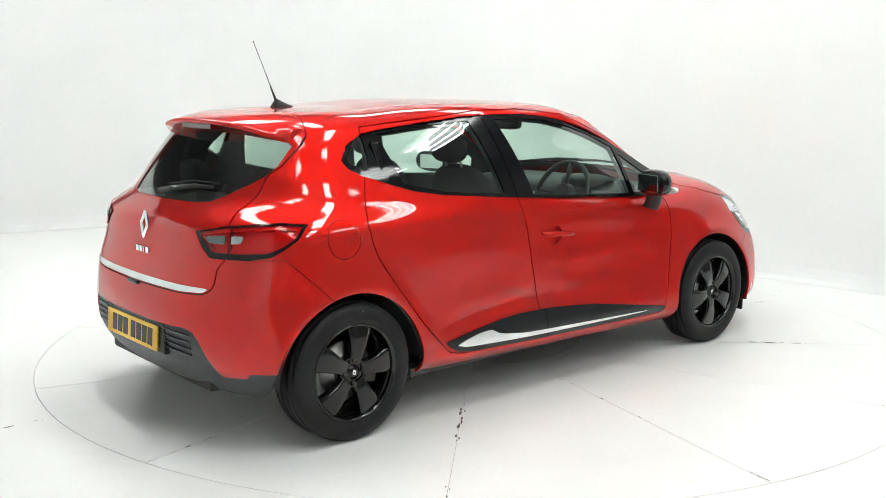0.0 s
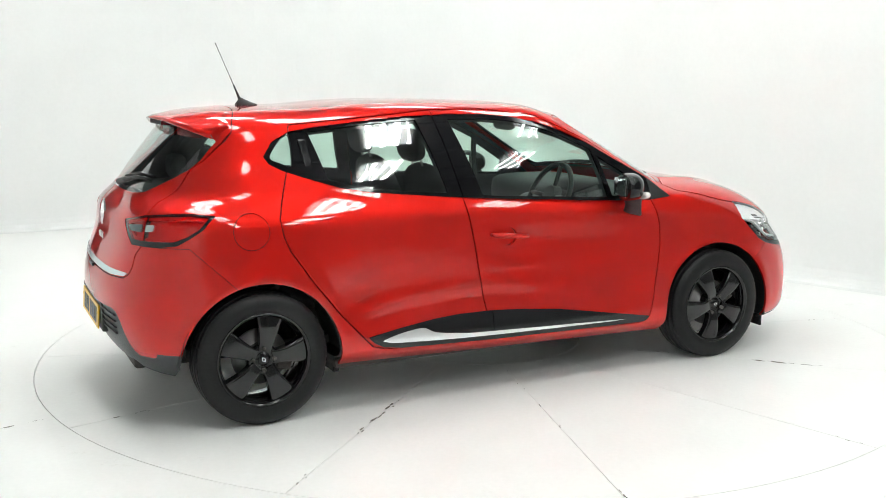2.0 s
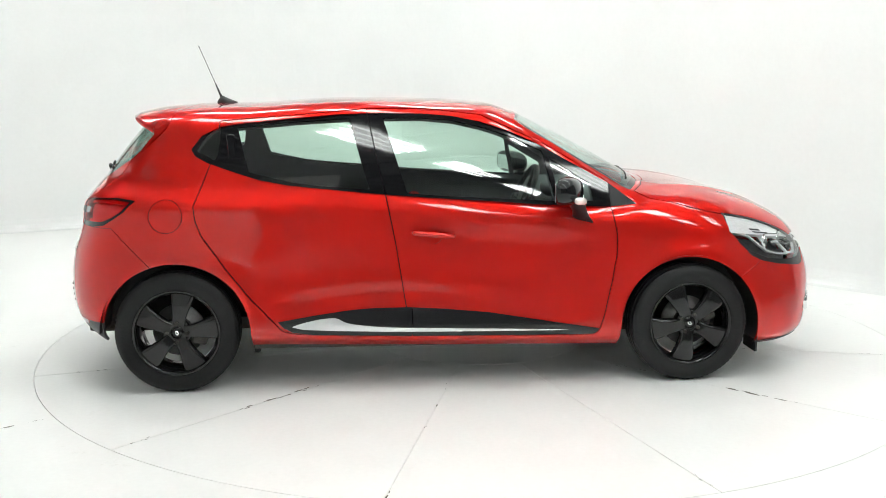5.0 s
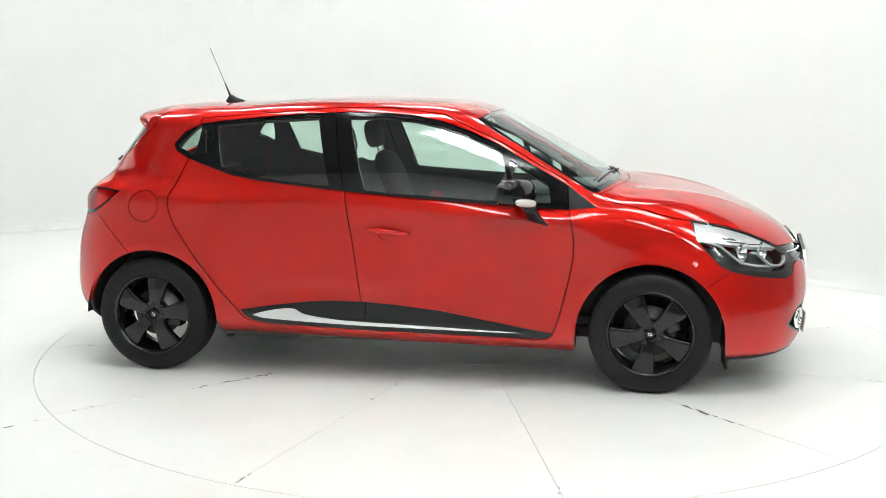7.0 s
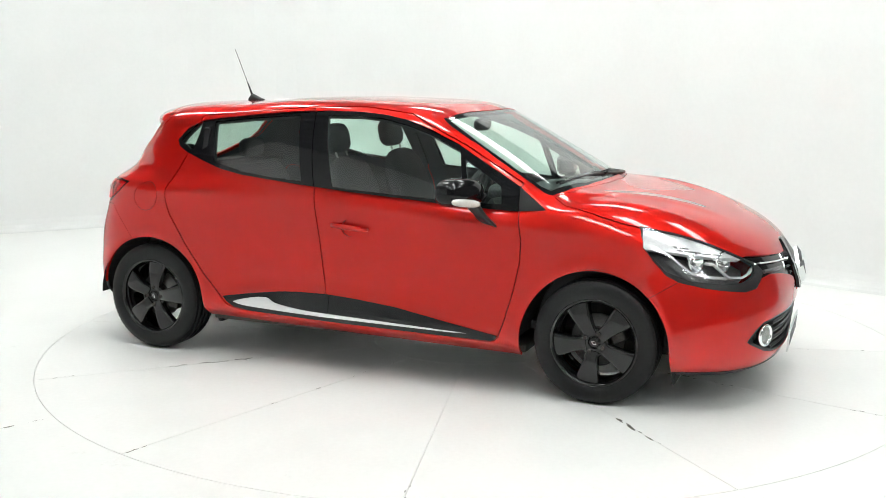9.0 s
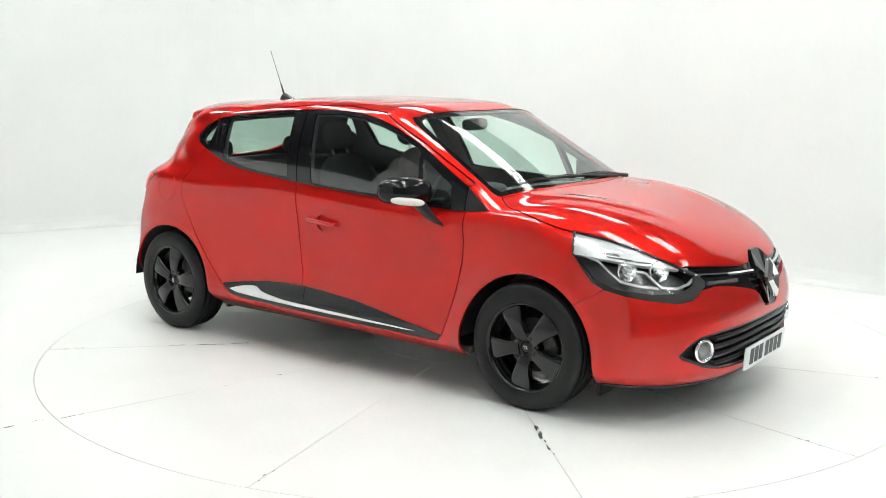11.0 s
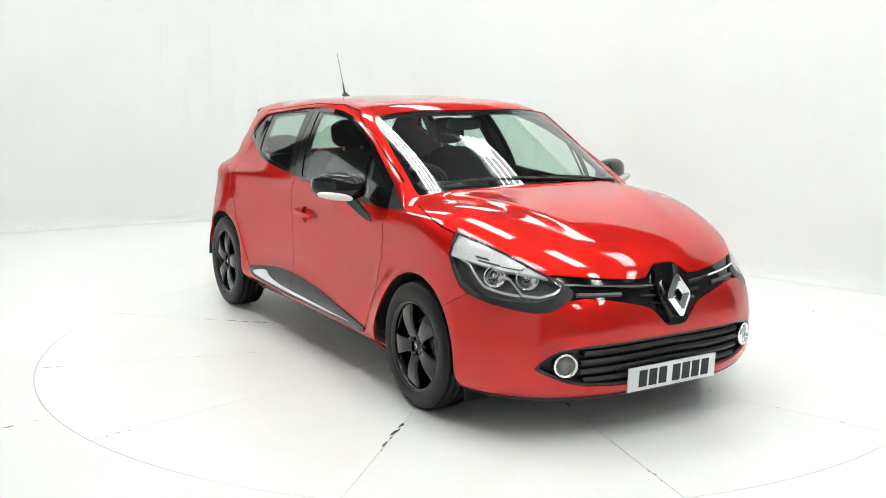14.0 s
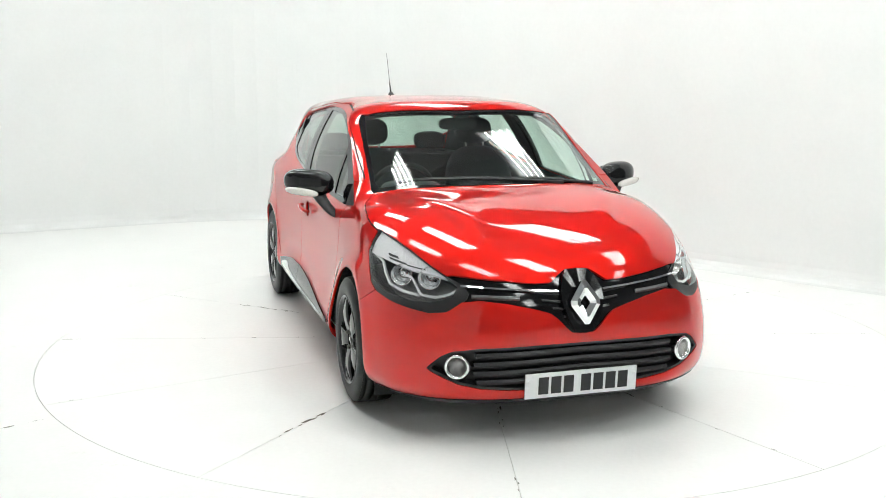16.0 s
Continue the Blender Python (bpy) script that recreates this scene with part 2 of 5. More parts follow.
def hall():
    """Closes the hall beside, above and behind the camera."""
    x0, x1, y0, y1 = -8.2, 7.0, -9.5, 6.2
    for name, lo, hi, m, lab in (
        ("wall_west", (x0 - 0.15, -7.2, 0), (x0, y1, BAY_H), HALL, "plain grey hall wall beyond the bay"),
        ("wall_partition", (-5.75, -7.2, 0), (-5.6, -2.0, BAY_H), PALE_HALL, "plain pale partition wall beside the camera"),
        ("wall_side", (-5.75, -1.99, 0), (-5.6, 3.25, 2.75), WALL, "low white wall closing the bay's side"),
        ("wall_southwest", (x0, -7.35, 0), (-0.3, -7.2, BAY_H), PALE_HALL, "plain pale hall wall behind the camera"),
        ("wall_return", (-0.45, y0, 0), (-0.3, -7.35, BAY_H), HALL, "plain grey hall wall beside the bay"),
        ("wall_east", (x1, y0, 0), (x1 + 0.15, y1, BAY_H), HALL, "plain grey hall wall beyond the bay"),
        ("wall_south", (-0.3, y0 - 0.15, 0), (x1, y0, BAY_H), HALL, "plain grey hall wall behind the camera"),
        ("wall_north", (x0, y1, 0), (x1, y1 + 0.15, BAY_H), HALL, "plain grey hall wall behind the bay")):
        b = bmesh.new()
        box_bm(b, lo, hi)
        tagged(part(name, b, m), lab, "wall", kind="structure")
    b = bmesh.new()
    # corrugated sheet with purlins under it, laid parallel to the rows of lights
    rows = []
    for k in range(321):
        y = -16.0 + 0.1 * k
        z = BAY_H + (0.03 if (k // 2) % 2 else 0.0)
        rows.append((b.verts.new((-16.0, y, z)), b.verts.new((16.0, y, z))))
    for p, q in zip(rows, rows[1:]):
        b.faces.new((p[0], p[1], q[1], q[0]))
    for k in range(18):
        x = -15.3 + k * 1.8
        box_bm(b, (x - 0.05, -16.0, BAY_H - 0.16), (x + 0.05, 16.0, BAY_H - 0.002))
    bmesh.ops.rotate(b, verts=b.verts, matrix=Matrix.Rotation(radians(-52.0), 3, "Z"))
    for co, no in (((x0 - 0.1, 0, 0), (-1, 0, 0)), ((x1 + 0.1, 0, 0), (1, 0, 0)), ((0, y0 - 0.1, 0), (0, -1, 0)), ((0, y1 + 0.1, 0), (0, 1, 0))):
        bmesh.ops.bisect_plane(b, geom=b.verts[:] + b.edges[:] + b.faces[:], plane_co=co, plane_no=no, clear_outer=True)
    tagged(part("ceiling", b, CEILING), "grey corrugated sheet roof lining with cross purlins", "ceiling", kind="structure")


hall()


def light_bank(m, thick):
    """A fitting of four bare fluorescent tubes side by side, each under its own reflector."""
    thing = empty("ceiling_light")
    b = bmesh.new()
    box_bm(b, (-0.88, -0.29, 0.05), (0.88, 0.29, 0.10), 0.01)
    part("fitting", b, FIXTURE, thing)
    for x in (-0.6, 0.6):
        b = bmesh.new()
        tube_bm(b, [(x, 0, 0.09), (x, 0, 0.86)], 0.008, 6)
        part("hanger", b, FIXTURE, thing)
    for k in range(4):
        y = -0.195 + 0.13 * k
        b = bmesh.new()
        tube_bm(b, [(-0.83, y, 0), (0.83, y, 0)], thick, 10)
        part("tube", b, TUBE, thing, "glowing white fluorescent tube")
    thing.matrix_world = m
    return tagged(thing, "bank of four glowing fluorescent tubes under the ceiling", "ceiling light", "ceiling light banks")


# three rows of fittings, running aslant over the bay
ROW_TURN = -52.0
ROW_U = Vector((math.cos(radians(ROW_TURN)), math.sin(radians(ROW_TURN))))
ROW_V = Vector((-ROW_U.y, ROW_U.x))


def bank_place(k, v):
    p = ROW_U * (2.25 + 2.65 * k) + ROW_V * v
    return pose(p.x, p.y, BAY_H - 0.85, 0, 0, ROW_TURN)


# the bank at -2.68 is added out of step, to brighten the bay's left side
for v, thick, ks in ((-0.05, 0.027, (0, 1, 2)), (-0.50, 0.027, (-1, -2)), (-2.10, 0.019, (0, 1, 2, -1, -2, -2.68)), (1.95, 0.014, (0, 1, -1, -2))):
    first = light_bank(bank_place(ks[0], v), thick)
    for k in ks[1:]:
        copy_thing(first, bank_place(k, v))

# ---------- the turntable ----------
turntable = empty("turntable")
tagged(turntable, "round white turntable disc set flush in the floor", "turntable")
# twelve wedge plates round a middle plate, with fine joints between them
def wedge_bm(a0, a1, r0, r1, n=14):
    b = bmesh.new()
    outer = [(r1 * math.cos(a0 + (a1 - a0) * k / n), r1 * math.sin(a0 + (a1 - a0) * k / n)) for k in range(n + 1)]
    inner = [(r0 * math.cos(a0 + (a1 - a0) * k / n), r0 * math.sin(a0 + (a1 - a0) * k / n)) for k in range(n, -1, -1)]
    ring_pts = outer + inner
    top = [b.verts.new((x, y, 0.0)) for x, y in ring_pts]
    bot = [b.verts.new((x, y, -0.02)) for x, y in ring_pts]
    b.faces.new(top)
    for k in range(len(top)):
        j = (k + 1) % len(top)
        b.faces.new((top[k], bot[k], bot[j], top[j]))
    return b


wedge_me = None
for k in range(12):
    if wedge_me is None:
        first_plate = part("floor_plate", wedge_bm(radians(0.045), radians(29.955), 0.62, DISC_R), DISC, turntable)
        wedge_me = first_plate.data
        ob = first_plate
    else:
        ob = new("floor_plate", wedge_me)
        ob.parent = turntable
    ob.rotation_euler = (0, 0, radians(15 + 30 * k))
part("middle_plate", wedge_bm(0, 2 * math.pi - 0.0005, 0.001, 0.617, 64), DISC, turntable)
b = bmesh.new()
bmesh.ops.create_circle(b, cap_ends=True, segments=96, radius=DISC_R - 0.01, matrix=Matrix.Translation((0, 0, -0.006)))
part("joint_bed", b, JOINT, turntable, "grey dirt in the joints between the plates")


def flakes(angle, r0, r1, n, size, seed):
    """Dark chipped spots along a joint."""
    rnd = random.Random(seed)
    b = bmesh.new()
    for _ in range(n):
        r = r0 + (r1 - r0) * rnd.random()
        off = rnd.gauss(0, 0.007)
        c = Vector((r * math.cos(angle) - off * math.sin(angle), r * math.sin(angle) + off * math.cos(angle), 0.0012))
        s = size * (0.35 + rnd.random())
        ring_v = []
        for q in range(9):
            a = 2 * math.pi * q / 9
            k = s * (0.5 + 0.8 * rnd.random())
            d = Vector((math.cos(angle), math.sin(angle), 0)) * math.cos(a) * k * 1.9 + Vector((-math.sin(angle), math.cos(angle), 0)) * math.sin(a) * k * 0.36
            ring_v.append(b.verts.new(c + d))
        b.faces.new(ring_v)
    return b


for k, (deg, r0, r1, n, size) in enumerate(((-135, 1.25, 1.9, 13, 0.012), (-135, 2.3, 2.46, 4, 0.008), (-45, 1.55, 1.98, 12, 0.014), (-45, 0.9, 1.3, 6, 0.007), (-105, 2.36, 2.47, 4, 0.010), (-105, 0.75, 1.7, 8, 0.006), (-75, 2.3, 2.45, 3, 0.008), (-15, 1.2, 1.7, 7, 0.012), (-15, 2.2, 2.45, 4, 0.008), (-165, 2.1, 2.47, 5, 0.008), (15, 1.3, 2.4, 6, 0.010), (105, 1.6, 2.4, 5, 0.010), (75, 1.8, 2.4, 5, 0.010))):
    tagged(part("chipped_spot", flakes(radians(deg), r0, r1, n, size, k), MARK, turntable, "dark chipped paint along a joint"), kind="stuff")


# ---------- the car's outer skin: a loft of rings, nose to tail, sill to roof ----------
# car space: x forward, y to its left, z up; the origin lies on the ground midway between the axles
def cubic(knots, vals, q, clamp=False):
    """Natural (or flat-ended) cubic spline through vals at knots, read at q."""
    k, v = np.asarray(knots, float), np.asarray(vals, float)
    n, h = len(k), np.diff(k)
    a, rhs = np.zeros((n, n)), np.zeros((n,) + v.shape[1:])
    hh = h.reshape((-1,) + (1,) * (v.ndim - 1))
    slope = (v[1:] - v[:-1]) / hh
    a[0, 0] = a[-1, -1] = 1
    for i in range(1, n - 1):
        a[i, i - 1], a[i, i], a[i, i + 1] = h[i - 1], 2 * (h[i - 1] + h[i]), h[i]
        rhs[i] = 6 * (slope[i] - slope[i - 1])
    if clamp:
        a[0, :2], rhs[0] = (2 * h[0], h[0]), 6 * slope[0]
        a[-1, -2:], rhs[-1] = (h[-1], 2 * h[-1]), -6 * slope[-1]
    m = np.linalg.solve(a, rhs.reshape(n, -1)).reshape(v.shape)
    q = np.asarray(q, float)
    i = np.clip(np.searchsorted(k, q) - 1, 0, n - 2)
    t = (q - k[i])
    shape = (-1,) + (1,) * (v.ndim - 1)
    t, hi = t.reshape(shape), h[i].reshape(shape)
    b = slope[i] - hi * (2 * m[i] + m[i + 1]) / 6
    return v[i] + t * b + t * t * m[i] / 2 + t ** 3 * (m[i + 1] - m[i]) / (6 * hi)


NS, NV = 380, 250
S_AXIS = np.linspace(0, 1, NS)


def ring(front, rear, width, height):
    """Half a ring in plan. front, rear: (end x, where the rounding starts, squareness). width: half widths at five even steps between.
    height: nine heights, nose centre to tail centre."""
    (xf, cf, pf), (xr, cr, pr) = front, rear
    s = S_AXIS
    x, y = np.zeros(NS), np.zeros(NS)
    mid = (s >= 0.25) & (s <= 0.75)
    x[mid] = cf + (cr - cf) * (s[mid] - 0.25) / 0.5
    y[mid] = cubic(np.linspace(0, 1, 5), width, (s[mid] - 0.25) / 0.5, True)
    f = s < 0.25
    a = s[f] / 0.25 * np.pi / 2
    x[f], y[f] = cf + (xf - cf) * np.cos(a) ** (2 / pf), width[0] * np.sin(a) ** (2 / pf)
    r = s > 0.75
    a = (1 - s[r]) / 0.25 * np.pi / 2
    x[r], y[r] = cr + (xr - cr) * np.cos(a) ** (2 / pr), width[-1] * np.sin(a) ** (2 / pr)
    z = cubic(np.linspace(0, 1, 9), height, s, True)
    return np.stack([x, y, z], 1)


RINGS = [
    # underside edge, sill, lower, middle, waist, handle line, shoulder
    ring((2.02, 1.45, 2.7), (-1.80, -1.40, 2.8), (0.78, 0.78, 0.78, 0.78, 0.78), (0.160, 0.165, 0.185, 0.195, 0.207, 0.220, 0.235, 0.235, 0.24)),
    ring((2.10, 1.43, 2.7), (-1.87, -1.40, 2.8), (0.845, 0.845, 0.845, 0.845, 0.845), (0.205, 0.215, 0.235, 0.250, 0.260, 0.270, 0.30, 0.31, 0.32)),
    ring((2.125, 1.42, 2.7), (-1.905, -1.40, 2.8), (0.858, 0.852, 0.85, 0.852, 0.858), (0.33, 0.335, 0.36, 0.345, 0.35, 0.36, 0.41, 0.42, 0.43)),
    ring((2.14, 1.42, 2.6), (-1.915, -1.38, 2.7), (0.848, 0.822, 0.82, 0.83, 0.852), (0.45, 0.46, 0.49, 0.49, 0.50, 0.51, 0.54, 0.55, 0.56)),
    ring((2.13, 1.40, 2.5), (-1.885, -1.32, 3.0), (0.828, 0.808, 0.808, 0.818, 0.845), (0.57, 0.58, 0.63, 0.63, 0.64, 0.66, 0.68, 0.68, 0.68)),
    ring((2.09, 1.33, 2.4), (-1.84, -1.26, 3.2), (0.806, 0.80, 0.80, 0.812, 0.832), (0.67, 0.69, 0.75, 0.745, 0.765, 0.785, 0.81, 0.81, 0.80)),
    ring((2.01, 1.20, 2.45), (-1.825, -1.22, 3.3), (0.792, 0.798, 0.798, 0.803, 0.824), (0.770, 0.790, 0.82, 0.83, 0.855, 0.878, 0.90, 0.905, 0.90)),
    # over the bonnet and under the windows
    ring((1.78, 1.05, 2.65), (-1.79, -1.20, 3.2), (0.775, 0.785, 0.785, 0.784, 0.790), (0.886, 0.893, 0.868, 0.878, 0.91, 0.937, 0.957, 0.967, 0.962)),
    ring((1.44, 0.95, 2.85), (-1.745, -1.17, 2.5), (0.755, 0.766, 0.766, 0.758, 0.745), (0.970, 0.962, 0.899, 0.912, 0.952, 0.985, 1.012, 1.03, 1.03)),
    ring((1.15, 0.85, 2.8), (-1.69, -1.15, 2.6), (0.742, 0.750, 0.749, 0.737, 0.712), (1.01, 0.98, 0.925, 0.945, 0.985, 1.03, 1.075, 1.10, 1.10)),
    # glass, roof rail, roof
    ring((0.745, 0.50, 3.2), (-1.595, -1.10, 3.0), (0.685, 0.678, 0.668, 0.660, 0.648), (1.21, 1.19, 1.145, 1.165, 1.18, 1.19, 1.205, 1.22, 1.22)),
    ring((0.40, 0.20, 3.5), (-1.47, -1.02, 3.5), (0.60, 0.595, 0.588, 0.58, 0.57), (1.385, 1.365, 1.340, 1.358, 1.368, 1.362, 1.345, 1.345, 1.35)),
    ring((0.30, 0.10, 3.0), (-1.39, -0.95, 3.0), (0.45, 0.45, 0.45, 0.44, 0.43), (1.412, 1.408, 1.406, 1.416, 1.420, 1.411, 1.392, 1.386, 1.380)),
    ring((0.22, 0.10, 2.5), (-1.35, -0.90, 2.5), (0.0, 0.0, 0.0, 0.0, 0.0), (1.416, 1.419, 1.424, 1.432, 1.434, 1.426, 1.408, 1.402, 1.391)),
]
stack = np.array(RINGS + [RINGS[-2] * np.array([1, -1, 1])])
step = np.sqrt(((stack[1:] - stack[:-1]) ** 2).sum(2)).mean(1) ** 0.6
V_KNOTS = np.concatenate([[0], np.cumsum(step)])
V_AXIS = np.linspace(0, V_KNOTS[-2], NV)
SKIN = cubic(V_KNOTS, stack, V_AXIS)            # NV x NS x 3, y as a half width


def fair(a, axis, n):
    """Evens out small waves along one direction of the loft; its ends stay."""
    a = np.moveaxis(a, axis, 0)
    for _ in range(n):
        a = np.concatenate([a[:1], a[:-2] * 0.25 + a[1:-1] * 0.5 + a[2:] * 0.25, a[-1:]])
    return np.moveaxis(a, 0, axis)


SKIN = fair(fair(SKIN, 0, 26), 1, 26)
SKIN[-1, :, 1] = 0
SKIN[:, 0, 1] = SKIN[:, -1, 1] = 0


def hub_flare(p):
    """The arches stand a little proud of the sides."""
    for hx in (1.2945, -1.2945):
        d = np.hypot(p[..., 0] - hx, p[..., 2] - 0.30)
        p[..., 1] += 0.010 * np.exp(-((d - 0.37) / 0.05) ** 2) * (p[..., 1] > 0.6)
    return p


SKIN = hub_flare(SKIN)


def sculpt(p):
    """Pressed-in lines: the hollow over the sill trim, and the two ridges of the bonnet."""
    x, y, z = p[..., 0].copy(), p[..., 1].copy(), p[..., 2].copy()
    ramp = lambda v, a, b: np.clip((v - a) / (b - a), 0, 1) ** 2 * (3 - 2 * np.clip((v - a) / (b - a), 0, 1))
    crown = np.interp(x, (-0.85, -0.62, -0.33, -0.15, 0.25, 0.82), (0.36, 0.40, 0.425, 0.425, 0.395, 0.30)) + 0.050
    fade = ramp(x, -0.90, -0.60) * (1 - ramp(x, -0.10, 0.50)) * (y > 0.6)
    d = z - crown
    p[..., 1] -= 0.007 * fade * np.exp(-(d / np.where(d > 0, 0.045, 0.07)) ** 2)
    a, b = np.array((1.06, 0.57)), np.array((1.86, 0.26))
    u = (b - a) / np.linalg.norm(b - a)
    along = (x - a[0]) * u[0] + (y - a[1]) * u[1]
    off = (x - a[0]) * -u[1] + (y - a[1]) * u[0]
    fade = ramp(along, 0.0, 0.18) * (1 - ramp(along, 0.62, 0.86)) * (z > 0.75)
    p[..., 2] += 0.007 * fade * np.exp(-(off / np.where(off > 0, 0.045, 0.075)) ** 2)
    return p


SKIN = sculpt(SKIN)
du, dv = np.gradient(SKIN, axis=1), np.gradient(SKIN, axis=0)
NORMAL = np.cross(du, dv)
NORMAL /= np.linalg.norm(NORMAL, axis=2, keepdims=True) + 1e-12
NORMAL[:, [0, -1], 1] = 0
NORMAL[-4:] = NORMAL[-5]
NORMAL[-1, :, 1] = 0


# ---------- cutting the skin into panels, panes and lamps ----------
SK_POS, SK_NOR = SKIN.reshape(-1, 3), NORMAL.reshape(-1, 3)
SK_S = np.tile(S_AXIS, NV)
ALL = [(j * NS + i, j * NS + i + 1, (j + 1) * NS + i + 1, (j + 1) * NS + i) for j in range(NV - 1) for i in range(NS - 1)]


def soft(pts, n=5):
    """A closed outline rounded by a spline through its corners."""
    p = [Vector(q) for q in pts]
    k, out = len(p), []
    for i in range(k):
        a, b, c, d = p[i - 1], p[i], p[(i + 1) % k], p[(i + 2) % k]
        for j in range(n):
            t = j / n
            out.append(0.5 * (2 * b + (c - a) * t + (2 * a - 5 * b + 4 * c - d) * t * t + (3 * b - a - 3 * c + d) * t ** 3))
    return [(q.x, q.y) for q in out]


def plane_of(plane):
    if plane == "sz":
        return np.stack([SK_S * 5.0, SK_POS[:, 2]], 1)
    return SK_POS[:, ["xyz".index(c) for c in plane]]


def outline(pts, plane, where=None):
    """Signed distance of every skin point to an outline drawn in a plane: negative inside."""
    q, d, inside = plane_of(plane), np.full(len(SK_POS), 9.0), np.zeros(len(SK_POS), bool)
    for (ax, ay), (bx, by) in zip(pts, pts[1:] + pts[:1]):
        ex, ey = bx - ax, by - ay
        t = np.clip(((q[:, 0] - ax) * ex + (q[:, 1] - ay) * ey) / (ex * ex + ey * ey + 1e-12), 0, 1)
        d = np.minimum(d, np.hypot(q[:, 0] - ax - t * ex, q[:, 1] - ay - t * ey))
        cross = (ay > q[:, 1]) != (by > q[:, 1])
        with np.errstate(divide="ignore", invalid="ignore"):
            xx = ax + (q[:, 1] - ay) * ex / (ey if ey else 1e-12)
        inside ^= cross & (q[:, 0] < xx)
    d = np.where(inside, -d, d)
    if where is not None:
        d = np.where(where, d, 1.0)
    return d


def cut(faces, d):
    """Splits faces along d = 0. Returns those inside (d < 0) and those outside."""
    global SK_POS, SK_NOR, SK_S
    dv = d.tolist()
    base, made, cache = len(SK_POS), [], {}

    def meet(a, b):
        key = (a, b) if a < b else (b, a)
        if key not in cache:
            cache[key] = base + len(made)
            made.append((key[0], key[1], dv[key[0]] / (dv[key[0]] - dv[key[1]])))
        return cache[key]
    ins, out = [], []
    for f in faces:
        neg = [dv[i] < 0 for i in f]
        if all(neg):
            ins.append(f)
        elif not any(neg):
            out.append(f)
        else:
            a, b = [], []
            for k in range(len(f)):
                p, q = f[k], f[(k + 1) % len(f)]
                (a if neg[k] else b).append(p)
                if neg[k] != neg[(k + 1) % len(f)]:
                    m = meet(p, q)
                    a.append(m)
                    b.append(m)
            if len(a) > 2:
                ins.append(tuple(a))
            if len(b) > 2:
                out.append(tuple(b))
    if made:
        i, j, t = np.array([m[0] for m in made]), np.array([m[1] for m in made]), np.array([m[2] for m in made])[:, None]
        nor = SK_NOR[i] * (1 - t) + SK_NOR[j] * t
        SK_POS = np.vstack([SK_POS, SK_POS[i] * (1 - t) + SK_POS[j] * t])
        SK_NOR = np.vstack([SK_NOR, nor / (np.linalg.norm(nor, axis=1, keepdims=True) + 1e-12)])
        SK_S = np.concatenate([SK_S, SK_S[i] * (1 - t[:, 0]) + SK_S[j] * t[:, 0]])
    return ins, out


def strip_of(faces, fld, g):
    """Takes a narrow strip, g to either side of fld = 0, out of faces. Returns the strip and the rest."""
    near, out = cut(faces, fld() - g)
    inner, band_faces = cut(near, fld() + g)
    return band_faces, out + inner


def sheet(name, faces, material, parent, sides="both", lift=0.0, depth=0.012, label="", flip=False):
    """Skin faces as one mesh, lifted along the normal, with an edge turned inwards by depth."""
    faces = [f for f in faces if len(f) > 2]
    used = sorted({i for f in faces for i in f})
    idx = {v: k for k, v in enumerate(used)}
    p0, n0 = SK_POS[used], SK_NOR[used]
    count = {}
    for f in faces:
        for a, b in zip(f, f[1:] + f[:1]):
            key = (a, b) if a < b else (b, a)
            count[key] = None if key in count else (a, b)
    rim = [e for e in count.values() if e is not None]
    verts, norms, polys = [], [], []
    for sign in ((1, -1) if sides == "both" else (1,) if sides == "left" else (-1,)):
        flipv = np.array([1, sign, 1])
        b0 = len(verts)
        verts += list((p0 + n0 * lift) * flipv)
        norms += list(n0 * flipv * (-1 if flip else 1))
        rev = (sign < 0) != flip
        polys += [tuple(b0 + idx[i] for i in (f[::-1] if rev else f)) for f in faces]
        if depth:
            for a, b in rim:
                pa, pb = SK_POS[a], SK_POS[b]
                if pa[1] < 1e-4 and pb[1] < 1e-4:
                    continue
                na, nb = SK_NOR[a], SK_NOR[b]
                out = np.cross(pb - pa, na)
                out = out / (np.linalg.norm(out) + 1e-12) * flipv
                k = len(verts)
                verts += [(pa + na * lift) * flipv, (pb + nb * lift) * flipv, (pb + nb * (lift - depth)) * flipv, (pa + na * (lift - depth)) * flipv]
                norms += [out] * 4
                polys.append((k, k + 3, k + 2, k + 1) if not rev else (k, k + 1, k + 2, k + 3))
    me = mesh_of(name, verts, polys, material)
    me.normals_split_custom_set_from_vertices([tuple(n) for n in norms])
    return part(name, me, material, parent, label)


X, Y, Z = (lambda: SK_POS[:, 0]), (lambda: SK_POS[:, 1]), (lambda: SK_POS[:, 2])


def arch_field(hx, r=0.363, zc=0.288):
    dz = np.maximum(Z() - zc, 0)
    return np.where(Y() > 0.5, np.hypot(X() - hx, dz) - r - 0.06 * np.maximum(zc - Z(), 0), 1.0)


car = empty("car")
tagged(car, "glossy metallic red five-door hatchback with black alloy wheels", "car")

rest = ALL
for hx in (1.290, -1.294):
    _, rest = cut(rest, arch_field(hx))

